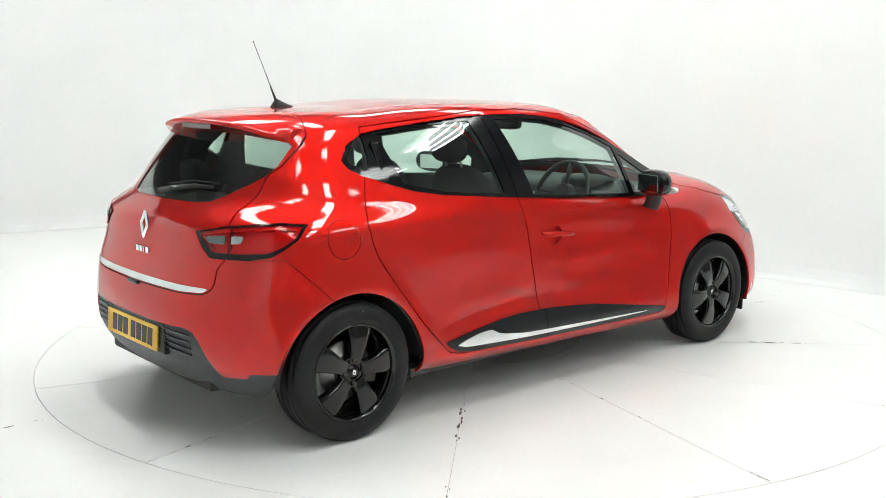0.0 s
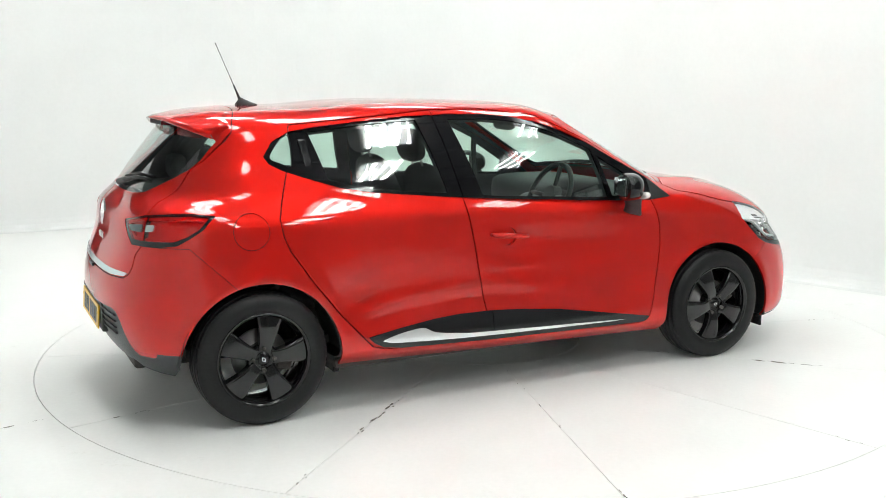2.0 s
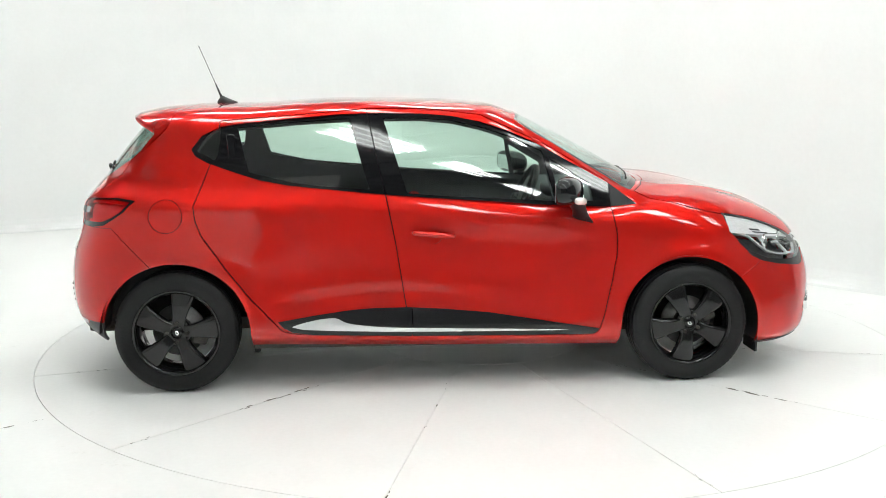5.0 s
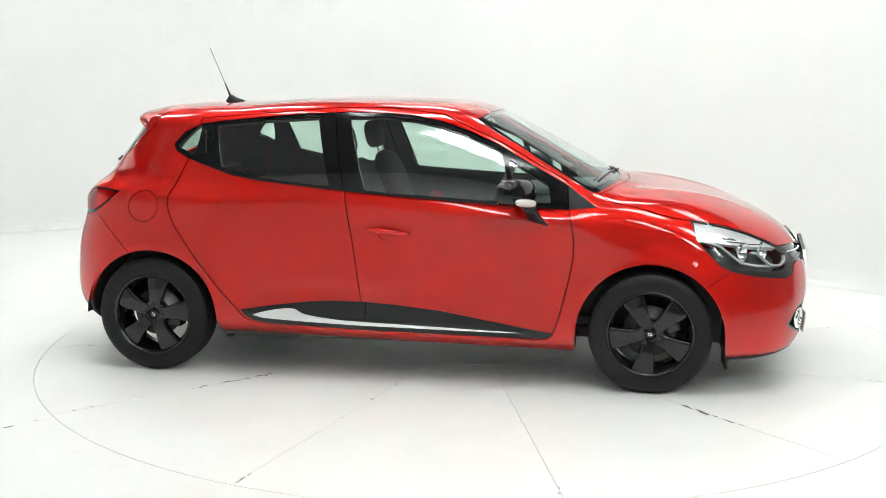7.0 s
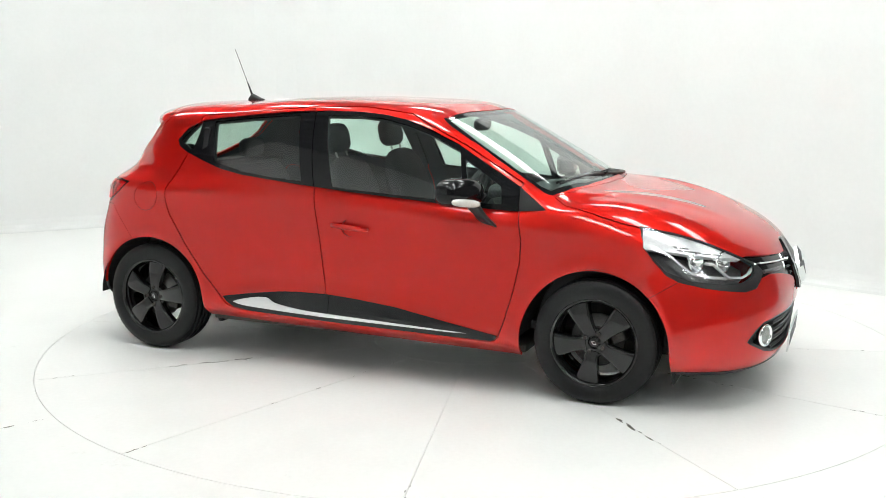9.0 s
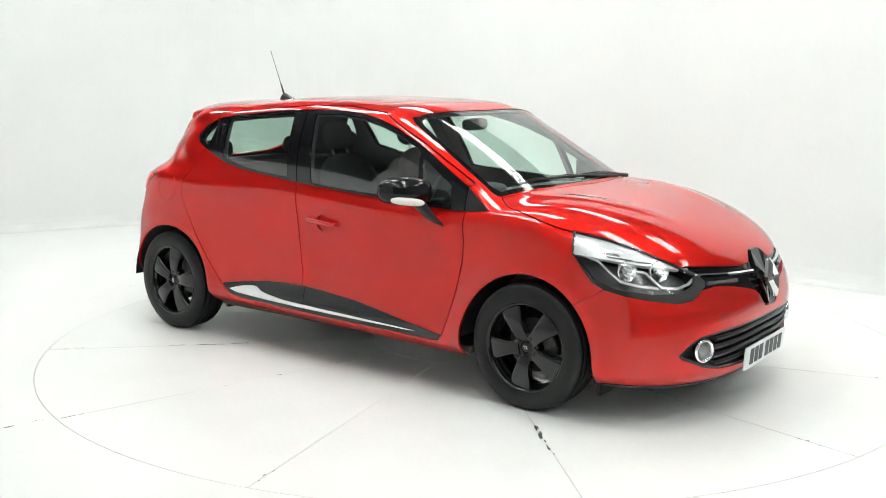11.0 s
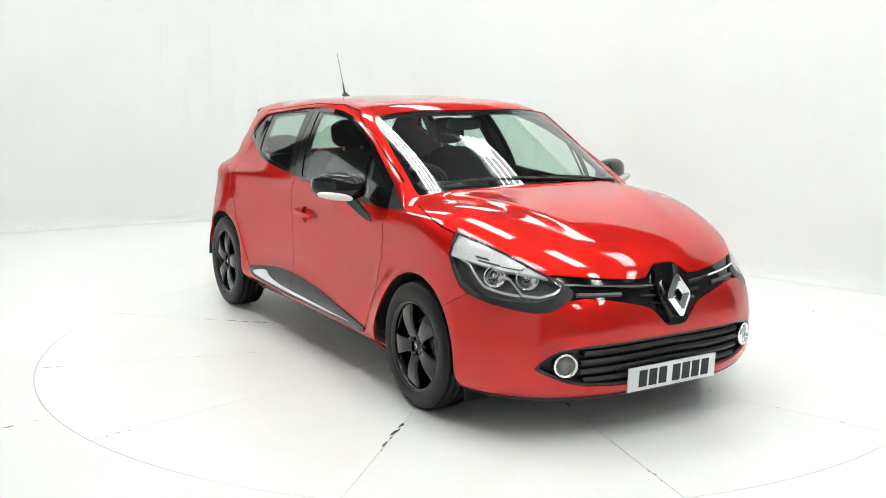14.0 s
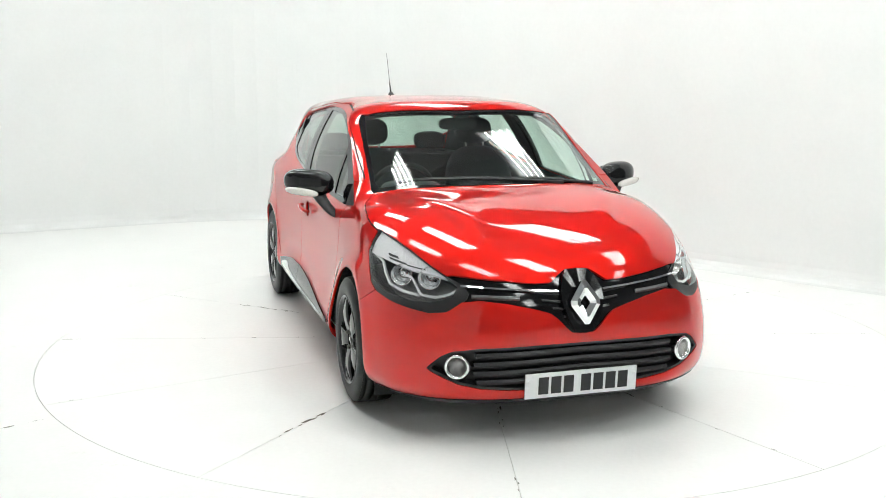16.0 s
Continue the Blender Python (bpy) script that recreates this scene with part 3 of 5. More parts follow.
# outlines of the side, in x and z
DAYLIGHT = [(1.018, 0.914), (0.877, 1.018), (0.69, 1.12), (0.517, 1.216), (0.371, 1.279), (0.225, 1.326), (0.078, 1.354), (-0.069, 1.366), (-0.276, 1.368), (-0.484, 1.361), (-0.722, 1.341), (-0.962, 1.317), (-1.083, 1.30), (-1.17, 1.256), (-1.219, 1.192), (-1.198, 1.158), (-1.138, 1.127), (-1.004, 1.082), (-0.88, 1.044), (-0.729, 1.018), (-0.579, 1.003), (-0.372, 0.983), (-0.049, 0.957), (0.239, 0.939), (0.524, 0.918), (0.862, 0.903)]
PANE_Q = [(-1.189, 1.191), (-1.116, 1.281), (-1.078, 1.294), (-1.094, 1.148), (-1.144, 1.163)]
PANE_R = [(-0.994, 1.298), (-0.719, 1.325), (-0.437, 1.343), (-0.342, 0.998), (-0.571, 1.016), (-0.72, 1.033), (-0.934, 1.082)]
PANE_F = [(-0.268, 1.345), (-0.067, 1.346), (0.08, 1.333), (0.227, 1.301), (0.373, 1.254), (0.538, 1.18), (0.595, 0.934), (0.24, 0.953), (-0.049, 0.970), (-0.154, 0.980)]
PANE_F2 = [(0.570, 1.145), (0.777, 1.020), (0.792, 0.932), (0.622, 0.936)]
DOOR_R = [(-1.08, 1.33), (-1.118, 1.138), (-1.162, 1.016), (-1.197, 0.928), (-1.187, 0.856), (-1.159, 0.784), (-1.051, 0.627), (-0.929, 0.47), (-0.816, 0.348), (-0.775, 0.305), (-0.70, 0.288), (-0.133, 0.270), (-0.161, 0.398), (-0.179, 0.51), (-0.197, 0.623), (-0.215, 0.736), (-0.26, 0.963), (-0.30, 1.135), (-0.351, 1.39), (-0.70, 1.36)]
DOOR_F = [(-0.351, 1.39), (-0.30, 1.135), (-0.26, 0.963), (-0.215, 0.736), (-0.197, 0.623), (-0.179, 0.51), (-0.161, 0.398), (-0.133, 0.270), (0.40, 0.263), (0.76, 0.258), (0.80, 0.268), (0.818, 0.288), (0.845, 0.369), (0.884, 0.526), (0.909, 0.667), (0.910, 0.766), (0.881, 0.905), (0.873, 1.030), (0.55, 1.215), (0.23, 1.36), (-0.05, 1.39)]
TRIM = [(-0.80, 0.354), (-0.622, 0.382), (-0.445, 0.405), (-0.328, 0.413), (-0.153, 0.414), (0.02, 0.404), (0.25, 0.383), (0.535, 0.338), (0.818, 0.293), (0.79, 0.268), (0.536, 0.268), (-0.134, 0.275), (-0.624, 0.289), (-0.727, 0.302), (-0.771, 0.325)]
BLADE = [(-0.725, 0.333), (-0.621, 0.359), (-0.518, 0.368), (-0.459, 0.343), (-0.328, 0.325), (-0.153, 0.315), (0.691, 0.291), (-0.153, 0.297), (-0.622, 0.313), (-0.711, 0.325)]

band, rest = cut(rest, outline(DAYLIGHT, "xz", Y() > 0.45))
gap_b, band = strip_of(band, lambda: outline(DOOR_F, "xz"), 0.0025)
pane_q, band = cut(band, outline(soft(PANE_Q, 4), "xz"))
pane_r, band = cut(band, outline(PANE_R, "xz"))
pane_f, band = cut(band, outline(PANE_F, "xz"))
pane_f2, band = cut(band, outline(PANE_F2, "xz"))
band_f, band = cut(band, outline(DOOR_F, "xz"))
band_r, band = cut(band, outline(DOOR_R, "xz"))
band_tip, band = cut(band, -X())


def settle(faces, axis, terms):
    """Lays faces on one smooth low-order surface, as pressed glass lies: the given axis as a polynomial of the other two."""
    k = np.array(sorted({i for f in faces for i in f}))
    base = terms(SK_POS[k])
    coef = np.linalg.lstsq(base, SK_POS[k, axis], rcond=None)[0]
    SK_POS[k, axis] = base @ coef
    grad = np.zeros((len(k), 3))
    for j in range(3):
        if j != axis:
            p = SK_POS[k].copy()
            p[:, j] += 1e-4
            grad[:, j] = (terms(p) @ coef - SK_POS[k, axis]) / 1e-4
    n = -grad
    n[:, axis] = 1.0
    n /= np.linalg.norm(n, axis=1, keepdims=True)
    SK_NOR[k] = n * np.sign((n * SK_NOR[k]).sum(1, keepdims=True))


def side_terms(p):
    x, z = p[:, 0], p[:, 2] - 1.1
    return np.stack([np.ones_like(x), x, z, x * x, x * z, z * z, x ** 3, x * x * z], 1)


def screen_terms(p):
    y, z = p[:, 1], p[:, 2] - 1.15
    return np.stack([np.ones_like(y), z, z * z, y * y, y * y * z, y ** 4], 1)


SIDE_GLASS = band + band_f + band_r + band_tip + gap_b + pane_q + pane_r + pane_f + pane_f2
settle(SIDE_GLASS, 1, side_terms)


def barrel(faces, k_bulge, lean):
    """Curves the side glass like a barrel between its lower and upper edges, leaning in a little."""
    top = np.array(sorted(DAYLIGHT[:15]))
    low = np.array(sorted(DAYLIGHT[14:] + DAYLIGHT[:1]))

    def swell(p):
        hi, lo = np.interp(p[:, 0], top[:, 0], top[:, 1]), np.interp(p[:, 0], low[:, 0], low[:, 1])
        t = np.clip((p[:, 0] + 1.80) / 0.80, 0, 1)
        return t * (k_bulge * np.maximum((hi - p[:, 2]) * (p[:, 2] - lo), -0.001) - lean * (p[:, 2] - 1.13))
    k = np.array(sorted({i for f in faces for i in f}))
    p = SK_POS[k]
    n = SK_NOR[k] / SK_NOR[k][:, 1:2]
    for j in (0, 2):
        q = p.copy()
        q[:, j] += 0.004
        r = p.copy()
        r[:, j] -= 0.004
        n[:, j] -= (swell(q) - swell(r)) / 0.008
    SK_NOR[k] = n / np.linalg.norm(n, axis=1, keepdims=True)
    SK_POS[k, 1] += swell(p)


barrel(SIDE_GLASS, 0.66, 0.08)

# windscreen in plan: glass inside a black border
SCREEN = [(0.445, 0.0), (0.44, 0.20), (0.425, 0.40), (0.395, 0.53), (0.358, 0.566), (0.42, 0.588), (0.60, 0.604), (0.80, 0.626), (0.97, 0.648), (1.035, 0.645), (1.09, 0.55), (1.155, 0.35), (1.185, 0.15), (1.19, 0.0), (1.19, -0.2), (0.445, -0.2)]
SCREEN_IN = [(0.48, 0.0), (0.475, 0.20), (0.46, 0.40), (0.435, 0.51), (0.40, 0.545), (0.60, 0.580), (0.80, 0.603), (0.95, 0.620), (1.00, 0.61), (1.05, 0.5), (1.105, 0.33), (1.125, 0.15), (1.13, 0.0), (1.13, -0.2), (0.48, -0.2)]
screen, rest = cut(rest, outline(SCREEN, "xy", Z() > 0.93))
settle(screen, 0, screen_terms)


def dome(faces, rise):
    """Bows the windscreen forward in its middle, both ways; its edges stay in place."""
    def swell(p):
        y2 = p[:, 1] ** 2
        top, low = 0.445 - 0.26 * y2, 1.19 - 0.34 * y2
        s = np.clip((p[:, 0] - top) / (low - top), 0, 1)
        return rise * 4 * s * (1 - s) * np.clip(1 - y2 / 0.40, 0, 1)
    k = np.array(sorted({i for f in faces for i in f}))
    p = SK_POS[k]
    n = SK_NOR[k] / SK_NOR[k][:, 2:3]
    for j in (0, 1):
        q, r = p.copy(), p.copy()
        q[:, j] += 0.004
        r[:, j] -= 0.004
        n[:, j] -= (swell(q) - swell(r)) / 0.008
    SK_NOR[k] = n / np.linalg.norm(n, axis=1, keepdims=True)
    SK_POS[k, 2] += swell(p)


dome(screen, 0.024)
screen_glass, screen_edge = cut(screen, outline(SCREEN_IN, "xy"))

# tailgate and its window, in y and z seen from behind
TAIL_WINDOW = [(0.0, 1.015), (0.113, 1.016), (0.273, 1.018), (0.373, 1.027), (0.433, 1.054), (0.504, 1.101), (0.546, 1.139), (0.562, 1.177), (0.565, 1.234), (0.568, 1.261), (0.52, 1.298), (0.40, 1.322), (0.2, 1.338), (0.0, 1.34), (-0.2, 1.34), (-0.2, 1.015)]
TAILGATE = [(0.0, 0.658), (0.40, 0.661), (0.53, 0.668), (0.565, 0.688), (0.577, 0.715), (0.573, 0.775), (0.602, 0.815), (0.592, 0.88), (0.577, 0.955), (0.545, 1.0), (0.557, 1.064), (0.554, 1.139), (0.575, 1.18), (0.578, 1.263), (0.556, 1.338), (0.5, 1.5), (-0.3, 1.5), (-0.3, 0.658)]
tail_glass, rest = cut(rest, outline(TAIL_WINDOW, "yz", X() < -1.25))
settle(tail_glass, 0, screen_terms)

# lamps, along the ring and in height
HEADLAMP = [(0.183, 0.864), (0.160, 0.836), (0.142, 0.801), (0.125, 0.757), (0.111, 0.722), (0.094, 0.688), (0.087, 0.656), (0.089, 0.632), (0.097, 0.606), (0.107, 0.577), (0.125, 0.567), (0.152, 0.580), (0.176, 0.595), (0.201, 0.620), (0.212, 0.650), (0.217, 0.712), (0.216, 0.768), (0.202, 0.816)]
HEADLENS = [(0.182, 0.859), (0.160, 0.831), (0.142, 0.796), (0.126, 0.753), (0.112, 0.719), (0.098, 0.680), (0.103, 0.640), (0.114, 0.622), (0.126, 0.610), (0.152, 0.610), (0.189, 0.628), (0.2105, 0.668), (0.2155, 0.735), (0.2145, 0.772), (0.2015, 0.814)]
TAILLAMP = [(0.947, 0.917), (0.905, 0.948), (0.858, 0.961), (0.828, 0.964), (0.795, 0.954), (0.804, 0.900), (0.819, 0.862), (0.836, 0.830), (0.866, 0.817), (0.893, 0.816), (0.921, 0.815), (0.933, 0.850)]
TAIL_RED = [(0.941, 0.915), (0.905, 0.941), (0.858, 0.954), (0.828, 0.957), (0.801, 0.948), (0.809, 0.901), (0.824, 0.868), (0.842, 0.846), (0.893, 0.840), (0.919, 0.841)]


def lamp_outline(pts, where=None):
    return outline([(s * 5.0, z) for s, z in pts], "sz", where)


head, rest = cut(rest, lamp_outline(HEADLAMP, X() > 1.2))
head_lens, head_rim = cut(head, lamp_outline(HEADLENS))
tail, rest = cut(rest, lamp_outline(TAILLAMP, X() < -1.2))
tail_red, tail_rim = cut(tail, lamp_outline(TAIL_RED))
tail_gap, tail_red = strip_of(tail_red, lambda: SK_S - 0.8955, 0.0007)
tail_gap2, tail_rim = strip_of(tail_rim, lambda: SK_S - 0.8955, 0.0007)

# grilles and lower edges, in y and z seen from the front
GRILLE = [(0.60, 0.700), (0.527, 0.720), (0.417, 0.711), (0.191, 0.692), (0.125, 0.694), (0.088, 0.722), (0.055, 0.741), (0.0, 0.744), (-0.1, 0.744), (-0.1, 0.482), (0.0, 0.480), (0.05, 0.484), (0.085, 0.515), (0.115, 0.548), (0.147, 0.572), (0.208, 0.590), (0.323, 0.614), (0.434, 0.627), (0.50, 0.618), (0.60, 0.60)]
AIR = [(0.650, 0.336), (0.628, 0.362), (0.595, 0.393), (0.554, 0.416), (0.446, 0.431), (0.333, 0.435), (0.185, 0.440), (0.0, 0.441), (-0.1, 0.441), (-0.1, 0.228), (0.0, 0.229), (0.319, 0.240), (0.439, 0.250), (0.53, 0.271), (0.596, 0.302), (0.635, 0.322)]
grille, rest = cut(rest, outline(GRILLE, "yz", X() > 1.6))
air, rest = cut(rest, outline(AIR, "yz", X() > 1.6))
front_lip, rest = cut(rest, np.where((X() > 1.6) & (Z() < 0.5), Z() - 0.196, 1.0))
DIFFUSER = [(-0.1, 0.515), (0.0, 0.515), (0.325, 0.515), (0.440, 0.520), (0.490, 0.508), (0.525, 0.470), (0.560, 0.410), (0.590, 0.362), (0.640, 0.352), (0.76, 0.357), (0.90, 0.360), (0.90, 0.05), (-0.1, 0.05)]
diffuser, rest = cut(rest, outline(DIFFUSER, "yz", X() < -1.55))
REFLECTOR = [(0.588, 0.358), (0.735, 0.364), (0.715, 0.334), (0.617, 0.330)]
reflector, diffuser = cut(diffuser, outline(REFLECTOR, "yz"))

# sill trim with its bright blade
trim, rest = cut(rest, outline(TRIM, "xz", Y() > 0.6))
blade, trim = cut(trim, outline(soft(BLADE, 4), "xz"))
trim_gap, trim = strip_of(trim, lambda: X() + 0.135, 0.002)

# panel gaps, then the panels between them
GAP = 0.0026


def tail_field():
    return np.where(X() < -1.15, np.maximum(outline(TAILGATE, "yz"), X() + 1.235 + 0.33 * Y() ** 2), 1.0)


BONNET = [(1.19, -0.2), (1.185, 0.15), (1.155, 0.35), (1.09, 0.55), (1.03, 0.652), (1.10, 0.705), (1.20, 0.728), (1.298, 0.741), (1.39, 0.742), (1.474, 0.732), (1.625, 0.695), (1.744, 0.650), (1.846, 0.601), (1.914, 0.557), (1.96, 0.53), (2.20, 0.50), (2.20, -0.2)]
bonnet_d = lambda: outline(BONNET, "xy", (Z() > 0.685) & (X() > 0.9))
gaps = []
for fld in (tail_field, bonnet_d, lambda: outline(DOOR_F, "xz", Y() > 0.5), lambda: outline(DOOR_R, "xz", Y() > 0.5)):
    g, rest = strip_of(rest, fld, GAP)
    gaps += g
tailgate_f, rest = cut(rest, tail_field())
bonnet_f, rest = cut(rest, bonnet_d())
door_f, rest = cut(rest, outline(DOOR_F, "xz", Y() > 0.5))
door_r, rest = cut(rest, outline(DOOR_R, "xz", Y() > 0.5))


def seam_line(a, b, plane="xz"):
    """Signed distance to an endless line through two points."""
    q = plane_of(plane)
    ex, ey = b[0] - a[0], b[1] - a[1]
    return ((q[:, 0] - a[0]) * ey - (q[:, 1] - a[1]) * ex) / math.hypot(ex, ey)


# bumpers: below and beyond a slanting line
front_b = lambda: np.where((X() > 1.25) & (Z() < 0.72), -seam_line((1.50, 0.515), (1.70, 0.638)), 1.0)
rear_b = lambda: np.where(X() < -1.25, np.maximum(seam_line((-1.628, 0.851), (-1.448, 0.675)) * -1, Z() - 0.818), 1.0)
for fld in (front_b, rear_b):
    g, rest = strip_of(rest, fld, 0.0013)
    gaps += g
bumper_f, rest = cut(rest, front_b())
bumper_r, rest = cut(rest, rear_b())
fender_f, rest = cut(rest, np.where((X() > 0.7) & (Z() < 1.2) & (X() > 0.80), -X(), 1.0))
FUEL = [(-1.329 + 0.080 * math.cos(a), 0.879 + 0.080 * math.sin(a)) for a in (2 * math.pi * k / 40 for k in range(40))]

fuel_gap, rest = strip_of(rest, lambda: outline(FUEL, "xz", Y() > 0.5), 0.0016)
BOWL = [(-0.030 + 0.052 * math.cos(a), 0.772 + 0.046 * math.sin(a)) for a in (2 * math.pi * k / 32 for k in range(32))]
bowl, door_f = cut(door_f, outline(BOWL, "xz"))
strip, tailgate_f = cut(tailgate_f, outline([(-0.1, 0.664), (0.40, 0.667), (0.53, 0.675), (0.560, 0.694), (0.40, 0.692), (-0.1, 0.690)], "yz"))
trim_rear, trim_front = cut(trim, X() + 0.135)
blade_rear, blade_front = cut(blade, X() + 0.135)

# ---------- panels ----------
body = sheet("body_shell", rest, PAINT, car, label="metallic red roof, pillars and rear quarters")
sheet("panel_gap", gaps + gap_b + trim_gap, SEAM, car, lift=-0.010, depth=0.0, label="dark gaps between the panels")
sheet("fuel_flap_gap", fuel_gap, SEAM, body, "right", lift=-0.004, depth=0.0, label="dark round gap of the fuel flap")
sheet("quarter_patch", fuel_gap, PAINT, body, "left", depth=0.0)
bonnet = sheet("bonnet", bonnet_f, PAINT, car)
front_bumper = sheet("front_bumper", bumper_f, PAINT, car)
rear_bumper = sheet("rear_bumper", bumper_r, PAINT, car)
tailgate = sheet("tailgate", tailgate_f, PAINT, car)
sheet("chrome_strip", strip, BRIGHT_TRIM, tailgate, lift=0.004, depth=0.012, label="bright chrome strip along the tailgate's edge")
sheet("rear_window", tail_glass, REAR_GLASS, tailgate, lift=-0.002, depth=0.0, label="dark tinted rear window")
windscreen = sheet("windscreen", screen_glass, SCREEN_GLASS, car, lift=-0.002, depth=0.0, label="clear greenish windscreen")
sheet("screen_border", screen_edge, BLACK_GLOSS, windscreen, lift=-0.003, depth=0.006, label="black border round the windscreen")
sheet("lip", front_lip, BLACK_MATT, front_bumper, lift=0.003, label="matt black chin lip")
sheet("diffuser", diffuser, GREY_PLASTIC, rear_bumper, lift=-0.004, label="dark grey plastic lower bumper")

def stroke(points, width):
    """Distance to a line of (s, z) points over the lamp, less half its width."""
    best = np.full(len(SK_S), 9.0)
    for (s0, z0), (s1, z1) in zip(points, points[1:]):
        a, b = np.array((s0 * 4.5, z0)), np.array((s1 * 4.5, z1))
        p = np.stack([SK_S * 4.5, SK_POS[:, 2]], 1)
        k = np.clip(((p - a) @ (b - a)) / ((b - a) @ (b - a)), 0, 1)
        best = np.minimum(best, np.linalg.norm(p - a - k[:, None] * (b - a), axis=1))
    return np.where(SK_POS[:, 0] > 1.2, best - width / 2, 9.0)


LIGHT_LINES = (
    ([(0.208, 0.769), (0.194, 0.748), (0.190, 0.706), (0.182, 0.664), (0.163, 0.646), (0.142, 0.637)], 0.011),
    ([(0.159, 0.708), (0.150, 0.704), (0.145, 0.675), (0.139, 0.641), (0.121, 0.634), (0.106, 0.650), (0.099, 0.668)], 0.010))
BROW_SLOTS = (([(0.180, 0.780), (0.166, 0.773)], 0.010), ([(0.180, 0.766), (0.155, 0.752)], 0.008), ([(0.155, 0.748), (0.132, 0.738)], 0.006))


for side in ("right", "left"):
    sg = -1 if side == "right" else 1
    sheet("front_fender", fender_f, PAINT, car, side)
    fd = sheet("front_door", door_f, PAINT, car, side)
    rd = sheet("rear_door", door_r, PAINT, car, side)
    sheet("handle_bowl", bowl, PAINT, fd, side, lift=-0.016, depth=0.0)
    sheet("window_frame", band_f, BLACK_GLOSS, fd, side, lift=0.0, depth=0.012, label="gloss black window frame")
    sheet("window_pane", pane_f, GLASS, fd, side, lift=-0.004, depth=0.0, label="greenish side window glass")
    sheet("corner_pane", pane_f2, GLASS, fd, side, lift=-0.004, depth=0.0, label="small fixed corner glass")
    sheet("sill_trim", trim_front, TRIM_BLACK, fd, side, lift=0.009, depth=0.014, label="black plastic sill trim")
    sheet("trim_blade", blade_front, BRIGHT_TRIM, fd, side, lift=0.012, depth=0.01, label="slim bright chrome blade")
    sheet("window_frame", band_r, BLACK_GLOSS, rd, side, lift=0.0, depth=0.012, label="gloss black window frame")
    sheet("window_pane", pane_r, GLASS, rd, side, lift=-0.004, depth=0.0, label="greenish side window glass")
    sheet("sill_trim", trim_rear, TRIM_BLACK, rd, side, lift=0.009, depth=0.014, label="black plastic sill trim")
    sheet("trim_blade", blade_rear, BRIGHT_TRIM, rd, side, lift=0.012, depth=0.01, label="broad bright chrome blade tip")
    sheet("quarter_frame", band, BLACK_GLOSS, body, side, lift=0.0, depth=0.012, label="black window surround")
    sheet("corner_trim", band_tip, BLACK_MATT, car, side, lift=0.0, depth=0.012, label="black corner trim before the front door")
    sheet("quarter_pane", pane_q, GLASS, body, side, lift=-0.004, depth=0.0, label="small dark rear quarter glass")
    sheet("reflector", reflector, LAMP_RED, rear_bumper, side, lift=-0.002, label="small red rear reflector")
    # door handle: a rounded painted bar standing off its bowl
    y0 = 0.818
    b = bmesh.new()
    tube_bm(b, [(-0.135, sg * (y0 - 0.012), 0.786), (-0.128, sg * (y0 + 0.016), 0.786), (-0.09, sg * (y0 + 0.028), 0.784), (-0.03, sg * (y0 + 0.031), 0.779), (0.03, sg * (y0 + 0.026), 0.773), (0.062, sg * (y0 + 0.014), 0.769), (0.07, sg * (y0 - 0.012), 0.768)], [0.008, 0.011, 0.013, 0.013, 0.012, 0.010, 0.008], 12)
    for v in b.verts:
        v.co.x += 0.008
        v.co.y = sg * y0 + (v.co.y - sg * y0) * 0.8
    part("handle", b, PAINT, fd, "body-coloured bar door handle")
    # rear handle hidden in the window frame
    b = bmesh.new()
    box_bm(b, (-1.06, -0.012, -0.075), (-1.018, 0.012, 0.075), 0.008)
    for v in b.verts:
        v.co = Vector((v.co.x + (v.co.z) * -0.12 + 0.02, sg * (0.652 - v.co.z * 0.40 + (v.co.y)), 1.19 + v.co.z))
    part("handle", b, BLACK_GLOSS, rd, "gloss black handle hidden in the window frame")

    # lamps
    lamp = sheet("headlight", head_rim, BLACK_MATT, car, side, lift=-0.003, depth=0.02, label="swept headlight with a dark surround")
    sheet("lens", head_lens, LENS, lamp, side, lift=0.0, depth=0.0, label="clear headlight lens")
    upper, lower = cut(head_lens, lamp_outline([(0.19, 0.87), (0.159, 0.85), (0.11, 0.77), (0.085, 0.70), (0.103, 0.706), (0.125, 0.724), (0.151, 0.734), (0.178, 0.751), (0.208, 0.766), (0.23, 0.768), (0.23, 0.83)]))
    sheet("reflector_brow", upper, LAMP_CLEAR, lamp, side, lift=-0.016, depth=0.03, label="bright faceted upper reflector")
    sheet("housing", lower, LAMP_INNER, lamp, side, lift=-0.085, depth=0.0, label="dark headlight housing")
    for line, width in LIGHT_LINES:
        edge, _ = cut(lower, stroke(line, width))
        sheet("light_line", edge, BRIGHT_TRIM, lamp, side, lift=-0.014, depth=0.014, label="bright line bent round a bulb")
    for line, width in BROW_SLOTS:
        slot, _ = cut(upper, stroke(line, width))
        sheet("slot", slot, LAMP_SMOKE, lamp, side, lift=-0.0145, depth=0.004, label="dark slot between bright facets")
    for cx, cy, cz, r in ((1.745, 0.695, 0.695, 0.045), (1.855, 0.600, 0.694, 0.047)):
        bowl_bm = lathe([(0.012, -0.035), (r * 0.45, -0.03), (r * 0.8, -0.012), (r, 0.012), (r * 1.06, 0.014), (r * 1.06, 0.0), (r * 0.9, -0.02), (r * 0.5, -0.04), (0.012, -0.042)], 36, close=True)
        bmesh.ops.create_icosphere(bowl_bm, subdivisions=2, radius=r * 0.26, matrix=Matrix.Translation((0, -0.018, 0)))
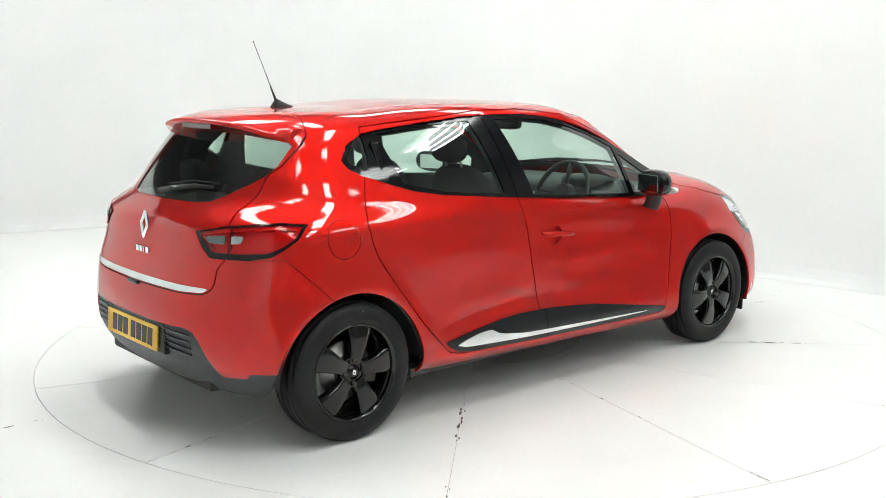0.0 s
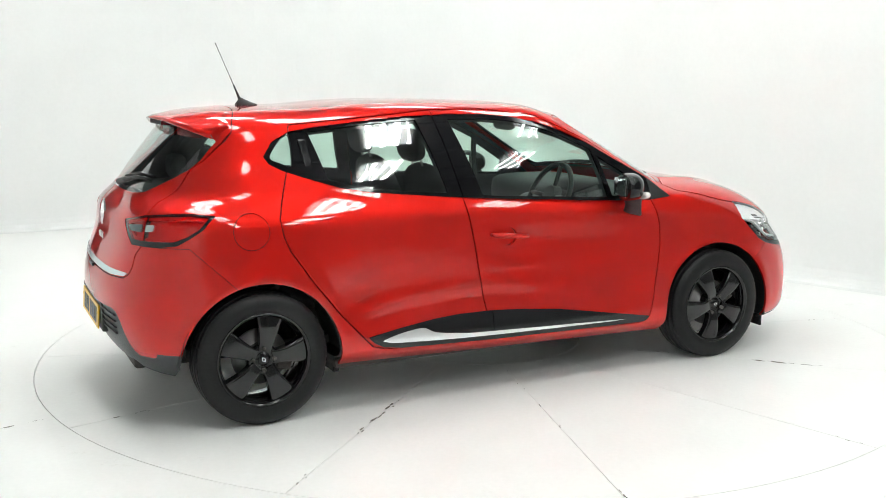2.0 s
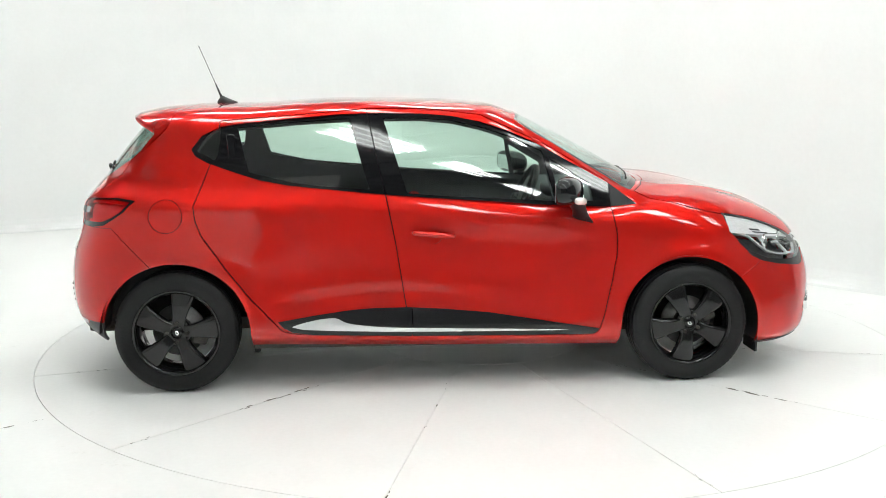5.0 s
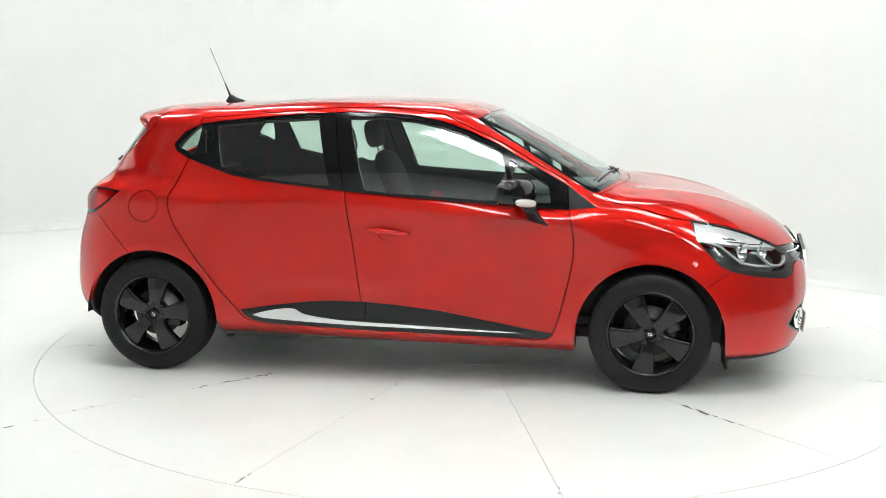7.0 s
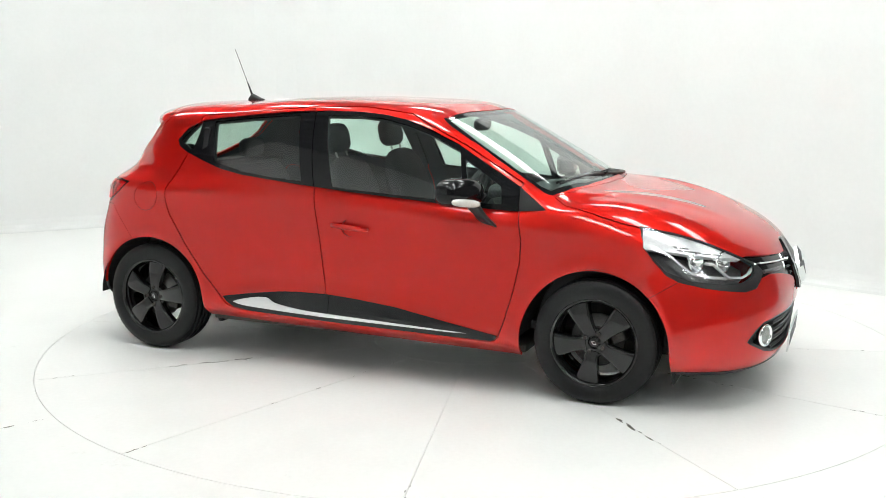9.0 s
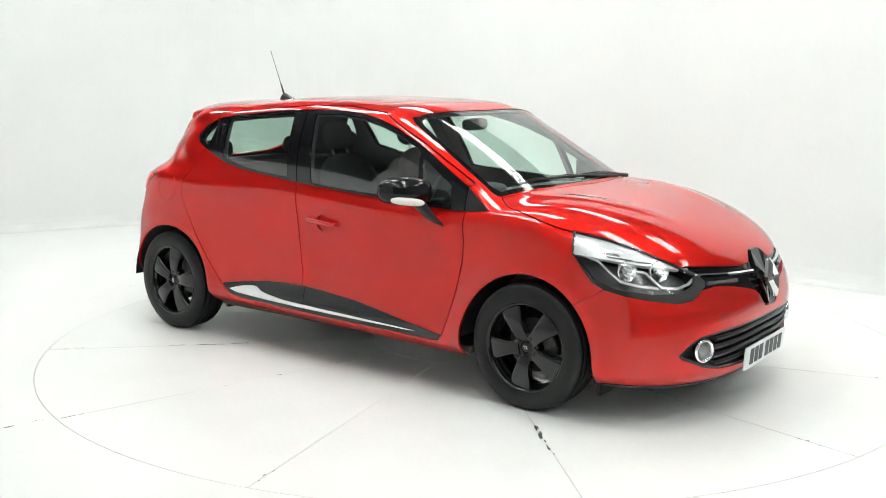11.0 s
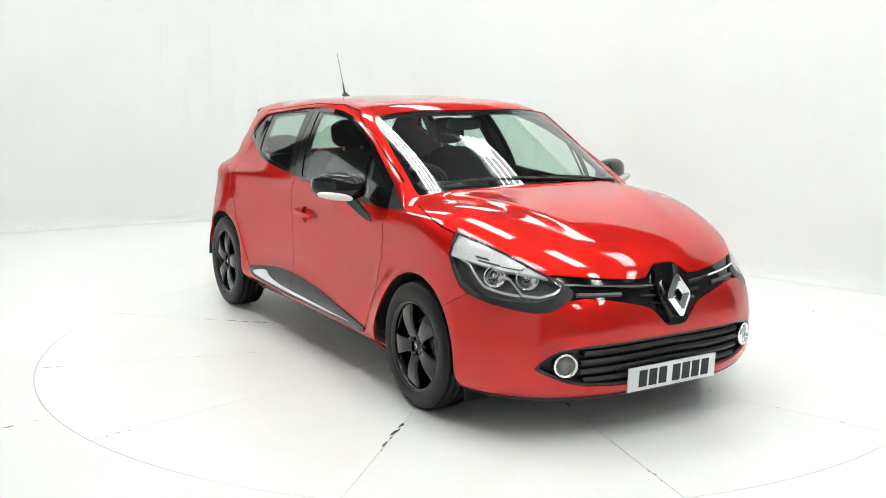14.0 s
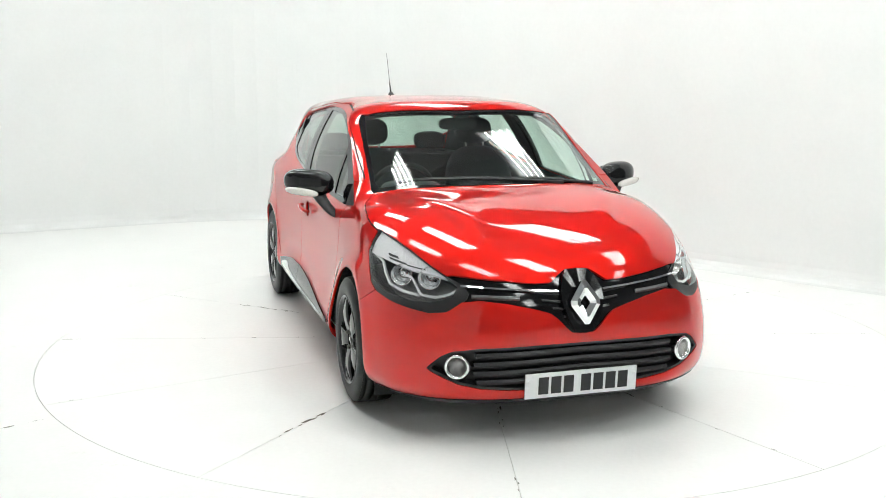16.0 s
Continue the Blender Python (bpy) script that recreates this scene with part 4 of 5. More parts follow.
        bmesh.ops.transform(bowl_bm, matrix=Matrix.Translation((cx - 0.02, sg * (cy - 0.01), cz)) @ Matrix.Rotation(sg * -radians(62), 4, "Z") @ Matrix.Scale(sg, 4, (0, 1, 0)), verts=bowl_bm.verts)
        part("bulb_reflector", bowl_bm, CHROME, lamp, "round bright bulb reflector")
    tl = sheet("tail_light", tail_rim + tail_gap + tail_gap2, BLACK_GLOSS, car, side, lift=-0.002, depth=0.02, label="dark edged wrap-round tail light")
    sheet("housing", tail_red, LAMP_RED, tl, side, lift=-0.022, depth=0.0, label="dark red lamp housing")
    ring_red, core = cut(tail_red, 0.013 - np.abs(lamp_outline(TAIL_RED)))
    sheet("red_lens", tail_red, RED_LENS, tl, side, lift=0.003, depth=0.004, label="red tail light lens")
    sheet("light_guide", core, LAMP_RED, tl, side, lift=-0.008, depth=0.012, label="bright red light guide round the lamp")
    rev, _ = cut(tail_red, lamp_outline([(0.892, 0.910), (0.876, 0.912), (0.879, 0.884), (0.892, 0.880)]))
    sheet("reversing_lamp", rev, LAMP_GREY, tl, side, lift=0.006, depth=0.01, label="pale clear reversing lamp")
    rev2, _ = cut(tail_red, lamp_outline([(0.931, 0.900), (0.901, 0.911), (0.901, 0.876), (0.923, 0.876)]))
    sheet("fog_lamp", rev2, LAMP_SMOKE, tl, side, lift=0.004, depth=0.008, label="greyish rear fog lamp pane")

# dark lining inside, seen through the glass
sheet("cabin_lining", rest + door_f + door_r + band + band_f + band_r + tailgate_f, CABIN, car, lift=-0.035, depth=0.0, flip=True, label="dark grey cabin lining")


# ---------- front end ----------
FRONT = SKIN.reshape(-1, 3)
FRONT = FRONT[(FRONT[:, 0] > 1.5)]


def nose_x(y, z):
    """How far forward the skin stands at a place across and up the nose."""
    d = (FRONT[:, 1] - abs(y)) ** 2 + (FRONT[:, 2] - z) ** 2
    k = np.argsort(d)[:6]
    w = 1 / (d[k] + 1e-6)
    return float((FRONT[k, 0] * w).sum() / w.sum())


grille_body = sheet("upper_grille", grille, BLACK_GLOSS, front_bumper, lift=-0.012, depth=0.0, label="gloss black upper grille panel")
air_body = sheet("lower_grille", air, BLACK_MATT, front_bumper, lift=-0.045, depth=0.0, label="black recessed lower grille")
# sides of the recess
edge_air, _ = cut(air, np.abs(outline(AIR, "yz")) - 0.012)
sheet("grille_rim", edge_air, BLACK_MATT, front_bumper, lift=-0.004, depth=0.045, label="matt black grille edge")


def blade_bm(ys, zf, half, deep, out):
    """A slat across the nose with a pointed front, following the nose's bow."""
    b = bmesh.new()
    loops = []
    for y in ys:
        z = zf(y)
        x = nose_x(y, z) + out
        loops.append([b.verts.new((x, y, z)), b.verts.new((x - 0.006, y, z + half)), b.verts.new((x - deep, y, z + half * 0.7)), b.verts.new((x - deep, y, z - half * 0.7)), b.verts.new((x - 0.006, y, z - half))])
    for p, q in zip(loops, loops[1:]):
        for i in range(5):
            b.faces.new((p[i], q[i], q[(i + 1) % 5], p[(i + 1) % 5]))
    b.faces.new(loops[0])
    b.faces.new(loops[-1][::-1])
    bmesh.ops.recalc_face_normals(b, faces=b.faces)
    return b


for k, (zz, yy) in enumerate(((0.408, 0.455), (0.368, 0.465), (0.328, 0.465), (0.288, 0.45))):
    part("slat", blade_bm([yy * (-1 + 2 * i / 28) for i in range(29)], lambda y, zz=zz: zz - 0.03 * abs(y), 0.011, 0.045, -0.006), BLACK_MATT, front_bumper, "black grille slat")
for k in range(4):
    zz, yy = 0.545 + 0.030 * k, 0.085 + 0.045 * k
    part("slat", blade_bm([yy * (-1 + 2 * i / 10) for i in range(11)], lambda y, zz=zz: zz + 0.10 * abs(y), 0.006, 0.02, -0.006), BLACK_MATT, front_bumper, "thin black grille slat")
for sg in (-1, 1):
    ys = [sg * (0.105 + (0.50 - 0.105) * i / 14) for i in range(15)]
    part("chrome_bar", blade_bm(ys, lambda y: 0.657 + 0.058 * (abs(y) - 0.1), 0.0062, 0.014, 0.006), CHROME, front_bumper, "slim chrome bar beside the badge")
    ys = [sg * (0.27 + 0.19 * i / 8) for i in range(9)]
    part("day_lamp", blade_bm(ys, lambda y: 0.634 + 0.03 * (abs(y) - 0.27), 0.010, 0.014, 0.000), LAMP_INNER, front_bumper, "dark strip of daytime running lamps")
    # fog lamp in its chrome ring
    x, y, z = nose_x(0.531, 0.349), sg * 0.531, 0.349
    turn = Matrix.Translation((x - 0.008, y, z)) @ Matrix.Rotation(radians(-90 + sg * 24), 4, "Z")
    b = lathe([(0.040, 0.004), (0.043, 0.014), (0.049, 0.016), (0.054, 0.010), (0.054, -0.03), (0.040, -0.03)], 44, close=True)
    bmesh.ops.transform(b, matrix=turn, verts=b.verts)
    fog = part("fog_light", b, CHROME, front_bumper, "round fog light in a chrome ring")
    b = lathe([(0.0, -0.035), (0.02, -0.03), (0.034, -0.012), (0.041, 0.004)], 36)
    bmesh.ops.transform(b, matrix=turn, verts=b.verts)
    part("bowl", b, STEEL, fog)
    b = lathe([(0.0, 0.007), (0.02, 0.006), (0.041, 0.001)], 36)
    bmesh.ops.transform(b, matrix=turn, verts=b.verts)
    part("lens", b, LENS, fog)


def diamond(height, width, bar, depth):
    """A plain upright diamond-shaped frame with a sloping face, standing in the y z plane."""
    b = bmesh.new()
    loops = []
    outer = [(0.16 * width, height), (-0.16 * width, height), (-width, 0.12 * height), (-width, -0.12 * height), (-0.16 * width, -height), (0.16 * width, -height), (width, -0.12 * height), (width, 0.12 * height)]
    for f, x in ((1.0, 0.0), (1.0, depth * 0.55), (1 - bar * 0.5, depth), (1 - bar, depth * 0.5), (1 - bar, 0.0)):
        loops.append([b.verts.new((x, y * f, z * f)) for y, z in outer])
    for p, q in zip(loops, loops[1:]):
        for i in range(8):
            b.faces.new((p[i], p[(i + 1) % 8], q[(i + 1) % 8], q[i]))
    bmesh.ops.recalc_face_normals(b, faces=b.faces)
    return b


# raised black shield and the big diamond on it
b = bmesh.new()
SHIELD = [(0.0, 0.745), (0.048, 0.742), (0.075, 0.72), (0.098, 0.665), (0.10, 0.62), (0.075, 0.545), (0.045, 0.495), (0.0, 0.487)]
full = SHIELD + [(-y, z) for y, z in SHIELD[-2:0:-1]]
fr = [b.verts.new((nose_x(y, z) + 0.014 + 0.014 * max(0.0, 0.70 - z), y * 0.96, z)) for y, z in full]
bk = [b.verts.new((nose_x(y, z) - 0.02, y, z)) for y, z in full]
mid_v = b.verts.new((2.120, 0, 0.62))
for i in range(len(full)):
    j = (i + 1) % len(full)
    b.faces.new((fr[i], fr[j], mid_v))
    b.faces.new((fr[i], bk[i], bk[j], fr[j]))
bmesh.ops.recalc_face_normals(b, faces=b.faces)
part("badge_shield", b, BLACK_GLOSS, front_bumper, "gloss black shield behind the badge")
b = diamond(0.092, 0.066, 0.70, 0.030)
bmesh.ops.transform(b, matrix=Matrix.Translation((2.134, 0, 0.612)) @ Matrix.Rotation(radians(-14), 4, "Y"), verts=b.verts)
part("badge", b, CHROME, front_bumper, "large plain chrome diamond badge")


def plate(parent, m, material, label):
    """A number plate whose writing is drawn as plain bars."""
    b = bmesh.new()
    box_bm(b, (-0.004, -0.26, -0.0555), (0.004, 0.26, 0.0555), 0.003)
    bmesh.ops.transform(b, matrix=m, verts=b.verts)
    ob = part("number_plate", b, material, parent, label)
    x = -0.20
    for k in range(7):
        w = 0.046
        bb = bmesh.new()
        box_bm(bb, (0.0042, x, -0.038), (0.0054, x + w, 0.038), 0.0)
        bmesh.ops.transform(bb, matrix=m, verts=bb.verts)
        part("bar", bb, INK, ob, "plain dark bar in place of a character")
        x += w + (0.012 if k != 2 else 0.034)
    for y in (-0.245, 0.245):
        bb = lathe([(0.0, 0.0062), (0.006, 0.0058), (0.007, 0.004)], 12)
        bmesh.ops.transform(bb, matrix=m @ Matrix.Translation((0, y, 0.02)) @ Matrix.Rotation(radians(-90), 4, "Z"), verts=bb.verts)
        part("screw_cap", bb, material, ob)
    return ob


plate(front_bumper, Matrix.Translation((2.128, 0, 0.262)) @ Matrix.Rotation(radians(4), 4, "Y"), WHITE_PLATE, "white front number plate with dark bars")

# wipers lying at the foot of the windscreen
for pts in ([(1.13, 0.34, 1.012), (1.115, 0.10, 1.030), (1.09, -0.10, 1.040), (1.055, -0.36, 1.038), (1.02, -0.52, 1.022)], [(1.10, 0.52, 1.000), (1.10, 0.36, 1.020), (1.10, 0.22, 1.032), (1.115, 0.0, 1.036)]):
    b = bmesh.new()
    tube_bm(b, pts, [0.009, 0.008, 0.007, 0.006, 0.005][:len(pts)], 8)
    wiper = part("wiper", b, BLACK_MATT, windscreen, "black wiper lying at the windscreen's foot")
    b = bmesh.new()
    tube_bm(b, [Vector(p) + Vector((-0.02, 0.0, 0.004)) for p in pts[1:]], 0.006, 6)
    part("blade", b, RUBBER, wiper)
cowl = bmesh.new()
loops = []
for i in range(25):
    y = -0.62 + 1.24 * i / 24
    xb = 1.185 - 0.36 * y * y
    loops.append([cowl.verts.new((xb - 0.005, y, 1.003 - 0.06 * y * y)), cowl.verts.new((xb - 0.05, y, 0.995 - 0.06 * y * y)), cowl.verts.new((xb - 0.10, y, 1.012 - 0.05 * y * y))])
for p, q in zip(loops, loops[1:]):
    for k in range(2):
        cowl.faces.new((p[k], q[k], q[k + 1], p[k + 1]))
part("cowl", cowl, BLACK_MATT, car, "black plastic cowl under the windscreen")


# ---------- tail ----------
TAILP = SKIN.reshape(-1, 3)
TAILP = TAILP[TAILP[:, 0] < -1.2]


def tail_x(y, z):
    d = (TAILP[:, 1] - abs(y)) ** 2 + (TAILP[:, 2] - z) ** 2
    k = np.argsort(d)[:6]
    w = 1 / (d[k] + 1e-6)
    return float((TAILP[k, 0] * w).sum() / w.sum())


plate(rear_bumper, Matrix.Translation((-1.914, 0, 0.440)) @ Matrix.Rotation(radians(180), 4, "Z") @ Matrix.Rotation(radians(-4), 4, "Y"), YELLOW_PLATE, "yellow rear number plate with dark bars")
b = diamond(0.062, 0.040, 0.5, 0.014)
bmesh.ops.transform(b, matrix=Matrix.Translation((tail_x(0, 0.90) - 0.004, 0, 0.902)) @ Matrix.Rotation(radians(180), 4, "Z") @ Matrix.Rotation(radians(-6), 4, "Y"), verts=b.verts)
part("badge", b, CHROME, tailgate, "plain chrome diamond badge")
for k, (y, w) in enumerate(((0.052, 0.026), (0.018, 0.022), (-0.010, 0.009), (-0.046, 0.028))):
    b = bmesh.new()
    x = tail_x(0, 0.79)
    box_bm(b, (x - 0.006, y - w / 2, 0.778), (x + 0.004, y + w / 2, 0.806), 0.002)
    part("letter_bar", b, CHROME, tailgate, "plain chrome bar in place of a letter")
b = bmesh.new()
box_bm(b, (-1.905, -0.05, 0.645), (-1.86, 0.05, 0.662), 0.006)
part("tailgate_catch", b, BLACK_MATT, rear_bumper, "dark tailgate release")
for sg in (-1, 1):
    for k in range(4):
        z = 0.495 - 0.028 * k
        b = bmesh.new()
        ys = [sg * (0.275 + (0.20 - 0.0 * k) * i / 8) for i in range(9)]
        tube_bm(b, [(tail_x(y, z) - 0.001, y, z + 0.006 * math.sin(9 * abs(y))) for y in ys], 0.0042, 6)
        part("rib", b, GREY_PLASTIC, rear_bumper, "moulded dark grey rib")
b = bmesh.new()
box_bm(b, (-1.905, -0.30, 0.375), (-1.86, 0.30, 0.515), 0.01)
part("plate_recess", b, BLACK_MATT, rear_bumper, "black panel behind the number plate")
# spoiler over the rear window
b = bmesh.new()
loops = []
for i in range(33):
    y = -0.545 + 1.09 * i / 32
    q = (y / 0.545) ** 2
    z0 = 1.398 - 0.058 * q * q - 0.012 * q
    thin = 1 - q ** 3
    tip_x, tip_z = -1.572 + 0.14 * q * q + 0.01 * q, 1.352 - 0.060 * q * q - 0.022 * q
    prof = [(-1.25 - 0.10 * q, z0 + 0.001), (-1.34 - 0.05 * q, z0 - 0.002), (-1.44 + 0.03 * q * q, tip_z + 0.034 - 0.006 * q), (tip_x + 0.027, tip_z + 0.012), (tip_x, tip_z), (tip_x + 0.003, tip_z - 0.009 * thin), (tip_x + 0.05, tip_z - 0.018 * thin), (tip_x + 0.11, tip_z - 0.034 * thin - 0.004), (tip_x + 0.14, tip_z - 0.052 * thin - 0.006)]
    loops.append([b.verts.new((x, y, z)) for x, z in prof])
for p, q in zip(loops, loops[1:]):
    for k in range(len(p) - 1):
        f = b.faces.new((p[k], q[k], q[k + 1], p[k + 1]))
        f.smooth = True
b.faces.new(loops[0])
b.faces.new(loops[-1][::-1])
bmesh.ops.recalc_face_normals(b, faces=b.faces)
spoiler = part("spoiler", b, PAINT, tailgate, "metallic red roof spoiler")
b = bmesh.new()
box_bm(b, (-1.566, -0.14, 1.318), (-1.50, 0.14, 1.341), 0.004)
part("brake_light", b, LAMP_DARK_RED, spoiler, "slim high-level brake light")
b = bmesh.new()
tube_bm(b, [(tail_x(y, z) - 0.018, y, z) for y, z in ((0.0, 1.045), (-0.10, 1.065), (-0.25, 1.085), (-0.36, 1.085))], [0.016, 0.013, 0.010, 0.007], 10)
wiper = part("rear_wiper", b, BLACK_MATT, tailgate, "black rear wiper arm")
b = bmesh.new()
tube_bm(b, [(tail_x(y, z) - 0.010, y, z) for y, z in ((-0.02, 1.075), (-0.2, 1.10), (-0.38, 1.10))], 0.006, 6)
part("blade", b, RUBBER, wiper)
b = bmesh.new()
tube_bm(b, [(-1.50, -0.30, 0.255), (-1.76, -0.30, 0.246)], 0.022, 14)
part("exhaust_pipe", b, CAST, car, "dark exhaust tail pipe")

# aerial
b = bmesh.new()
rows = []
for i in range(9):
    t = i / 8
    x = -1.056 - 0.108 * t
    h = 0.008 + 0.036 * (t / 0.8) ** 1.2 if t < 0.8 else 0.044 - 0.16 * (t - 0.8)
    w = 0.026 * math.sin(math.pi * (0.12 + 0.66 * t)) ** 0.8
    rows.append([b.verts.new((x, w * math.cos(a), 1.404 + h * math.sin(a))) for a in (math.pi * k / 8 for k in range(9))])
for p, q in zip(rows, rows[1:]):
    for k in range(8):
        f = b.faces.new((p[k], q[k], q[k + 1], p[k + 1]))
        f.smooth = True
b.faces.new(rows[0])
b.faces.new(rows[-1][::-1])
bmesh.ops.recalc_face_normals(b, faces=b.faces)
aerial = part("aerial", b, BLACK_MATT, car, "black roof aerial with a thin whip")
b = bmesh.new()
tube_bm(b, [(-1.142, 0, 1.434), (-1.160, 0, 1.478), (-1.172, 0, 1.508)], [0.0075, 0.0048, 0.0036], 8)
part("stalk", b, BLACK_MATT, aerial)
b = bmesh.new()
tube_bm(b, [(-1.171, 0, 1.505), (-1.2, 0, 1.575), (-1.252, 0, 1.700), (-1.258, 0, 1.714)], [0.0021, 0.0018, 0.0017, 0.0026], 8)
part("whip", b, GREY_PLASTIC, aerial, "thin grey whip")


# ---------- door mirrors ----------
def lump(center, size, power=2.6, nu=28, nv=18, taper=0.0):
    """A rounded block: a superellipsoid."""
    b = bmesh.new()
    sgn = lambda v, p: math.copysign(abs(v) ** p, v)
    e = 2 / power
    rows = []
    for j in range(1, nv):
        a = -math.pi / 2 + math.pi * j / nv
        row = []
        for i in range(nu):
            t = 2 * math.pi * i / nu
            k = 1 - taper * sgn(math.sin(a), e)
            row.append(b.verts.new((center[0] + size[0] * sgn(math.cos(a), e) * sgn(math.cos(t), e) * k, center[1] + size[1] * sgn(math.cos(a), e) * sgn(math.sin(t), e), center[2] + size[2] * sgn(math.sin(a), e))))
        rows.append(row)
    lo, hi = b.verts.new((center[0], center[1], center[2] - size[2])), b.verts.new((center[0], center[1], center[2] + size[2]))
    for p, q in zip(rows, rows[1:]):
        for i in range(nu):
            b.faces.new((p[i], p[(i + 1) % nu], q[(i + 1) % nu], q[i]))
    for i in range(nu):
        b.faces.new((rows[0][(i + 1) % nu], rows[0][i], lo))
        b.faces.new((rows[-1][i], rows[-1][(i + 1) % nu], hi))
    for f in b.faces:
        f.smooth = True
    return b


for sg in (-1, 1):
    b = lump((0.640, 0, 0.006), (0.078, 0.124, 0.070), 2.6, taper=0.10)
    for v in b.verts:   # fuller outside, swept back towards the end
        y = v.co.y
        out = (y / 0.124 + 1) * 0.5
        v.co.x -= 0.100 * out
        v.co.z += 0.004 * y / 0.124
        face_x = 0.590 - 0.075 * out
        if v.co.x < face_x:
            v.co.x = face_x + (v.co.x - face_x) * 0.25
        v.co = Vector((v.co.x + 0.034, sg * (0.902 + y), v.co.z + 0.992))
    if sg < 0:
        bmesh.ops.reverse_faces(b, faces=b.faces)
    mirror = part("door_mirror", b, BLACK_GLOSS, car, "gloss black door mirror with a clear indicator")
    b = lump((0.0, 0.0, 0.0), (0.026, 0.082, 0.020), 2.6, 20, 10)
    for v in b.verts:
        y = v.co.y
        v.co = Vector((0.712 - 0.058 * (y / 0.07 + 1) * 0.5 + v.co.x, sg * (0.950 + y), 0.954 + v.co.z + 0.01 * y / 0.07))
    part("indicator", b, AMBER_CLEAR, mirror, "clear indicator lens")
    b = bmesh.new()
    box_bm(b, (0.556, -0.085, -0.045), (0.561, 0.085, 0.045), 0.002)
    for v in b.verts:
        v.co = Vector((v.co.x + 0.0175 - 0.30 * v.co.y, sg * (0.893 + v.co.y), 0.998 + v.co.z))
    part("mirror_glass", b, MIRROR, mirror, "silvered mirror glass")
    b = bmesh.new()
    loops = []
    for x, y, z, rx, ry in ((0.668, 0.868, 0.950, 0.054, 0.042), (0.690, 0.848, 0.912, 0.048, 0.036), (0.712, 0.826, 0.880, 0.046, 0.032), (0.728, 0.802, 0.852, 0.052, 0.030), (0.735, 0.775, 0.836, 0.056, 0.028)):
        loops.append([b.verts.new((x + rx * math.copysign(abs(math.cos(a)) ** 0.7, math.cos(a)), sg * (y + ry * math.sin(a)), z - 0.018 * math.cos(a))) for a in (2 * math.pi * k / 16 for k in range(16))])
    for p, q in zip(loops, loops[1:]):
        for k in range(16):
            f = b.faces.new((p[k], p[(k + 1) % 16], q[(k + 1) % 16], q[k]))
            f.smooth = True
    bmesh.ops.recalc_face_normals(b, faces=b.faces)
    part("foot", b, BLACK_MATT, mirror, "matt black mirror foot")


# ---------- wheels ----------
TYRE = [(0.203, -0.085), (0.212, -0.094), (0.235, -0.099), (0.262, -0.098), (0.285, -0.090), (0.298, -0.078), (0.3025, -0.064), (0.296, -0.062), (0.296, -0.054), (0.3035, -0.052), (0.3045, -0.024), (0.297, -0.022), (0.297, -0.012), (0.305, -0.010), (0.305, 0.010), (0.297, 0.012), (0.297, 0.022), (0.3045, 0.024), (0.3035, 0.052), (0.296, 0.054), (0.296, 0.062), (0.3025, 0.064), (0.298, 0.078), (0.285, 0.090), (0.262, 0.098), (0.235, 0.099), (0.212, 0.094), (0.203, 0.085)]


def barrel_bm():
    """Rim: a deep barrel with a lip, and the hub. Outside is -y."""
    b = lathe([(0.200, 0.09), (0.190, 0.08), (0.186, 0.02), (0.184, -0.03), (0.190, -0.062), (0.203, -0.078), (0.213, -0.088), (0.2155, -0.0955), (0.211, -0.0985), (0.204, -0.092), (0.197, -0.083), (0.203, 0.09)], 80, close=True)
    hub = lathe([(0.0, -0.076), (0.027, -0.076), (0.030, -0.070), (0.036, -0.070), (0.062, -0.080), (0.070, -0.074), (0.072, -0.03), (0.0, -0.03)], 48)
    me = bpy.data.meshes.new("hub_temp")
    hub.to_mesh(me)
    hub.free()
    b.from_mesh(me)
    bpy.data.meshes.remove(me)
    bmesh.ops.recalc_face_normals(b, faces=b.faces)
    return b


def one_spoke():
    """A broad spoke widening towards the rim, with a raised ridge along each side."""
    b = bmesh.new()
    face = lambda r: -0.078 - 0.016 * math.sin(math.pi * min(1.0, max(0.0, (r - 0.03) / 0.19))) + 0.010 * max(0.0, 1 - r / 0.07)
    width = [(0.048, 0.035), (0.064, 0.0325), (0.086, 0.033), (0.116, 0.039), (0.148, 0.047), (0.178, 0.055), (0.203, 0.062)]
    loops = []
    for r, w in width:
        mid_a = math.pi / 2
        row = []
        for off, drop in ((-1.0, 0.040), (-1.0, 0.010), (-0.88, 0.001), (-0.62, 0.000), (0.62, 0.000), (0.88, 0.001), (1.0, 0.010), (1.0, 0.040)):
            a = mid_a + math.asin(min(0.95, w / r)) * off
            row.append(b.verts.new((r * math.cos(a), face(r) + drop, r * math.sin(a))))
        loops.append(row)
    for p, q in zip(loops, loops[1:]):
        for i in range(7):
            f = b.faces.new((p[i], p[i + 1], q[i + 1], q[i]))
            f.smooth = i not in (0, 6)
    bmesh.ops.recalc_face_normals(b, faces=b.faces)
    return b


def to_mesh(name, b, material):
    me = bpy.data.meshes.new(name)
    b.to_mesh(me)
    b.free()
    me.materials.append(material)
    return me


RIM_ME = to_mesh("rim", barrel_bm(), RIM_BLACK)
SPOKE_ME = to_mesh("spoke", one_spoke(), RIM_BLACK)
tb = lathe(TYRE, 96, close=True)
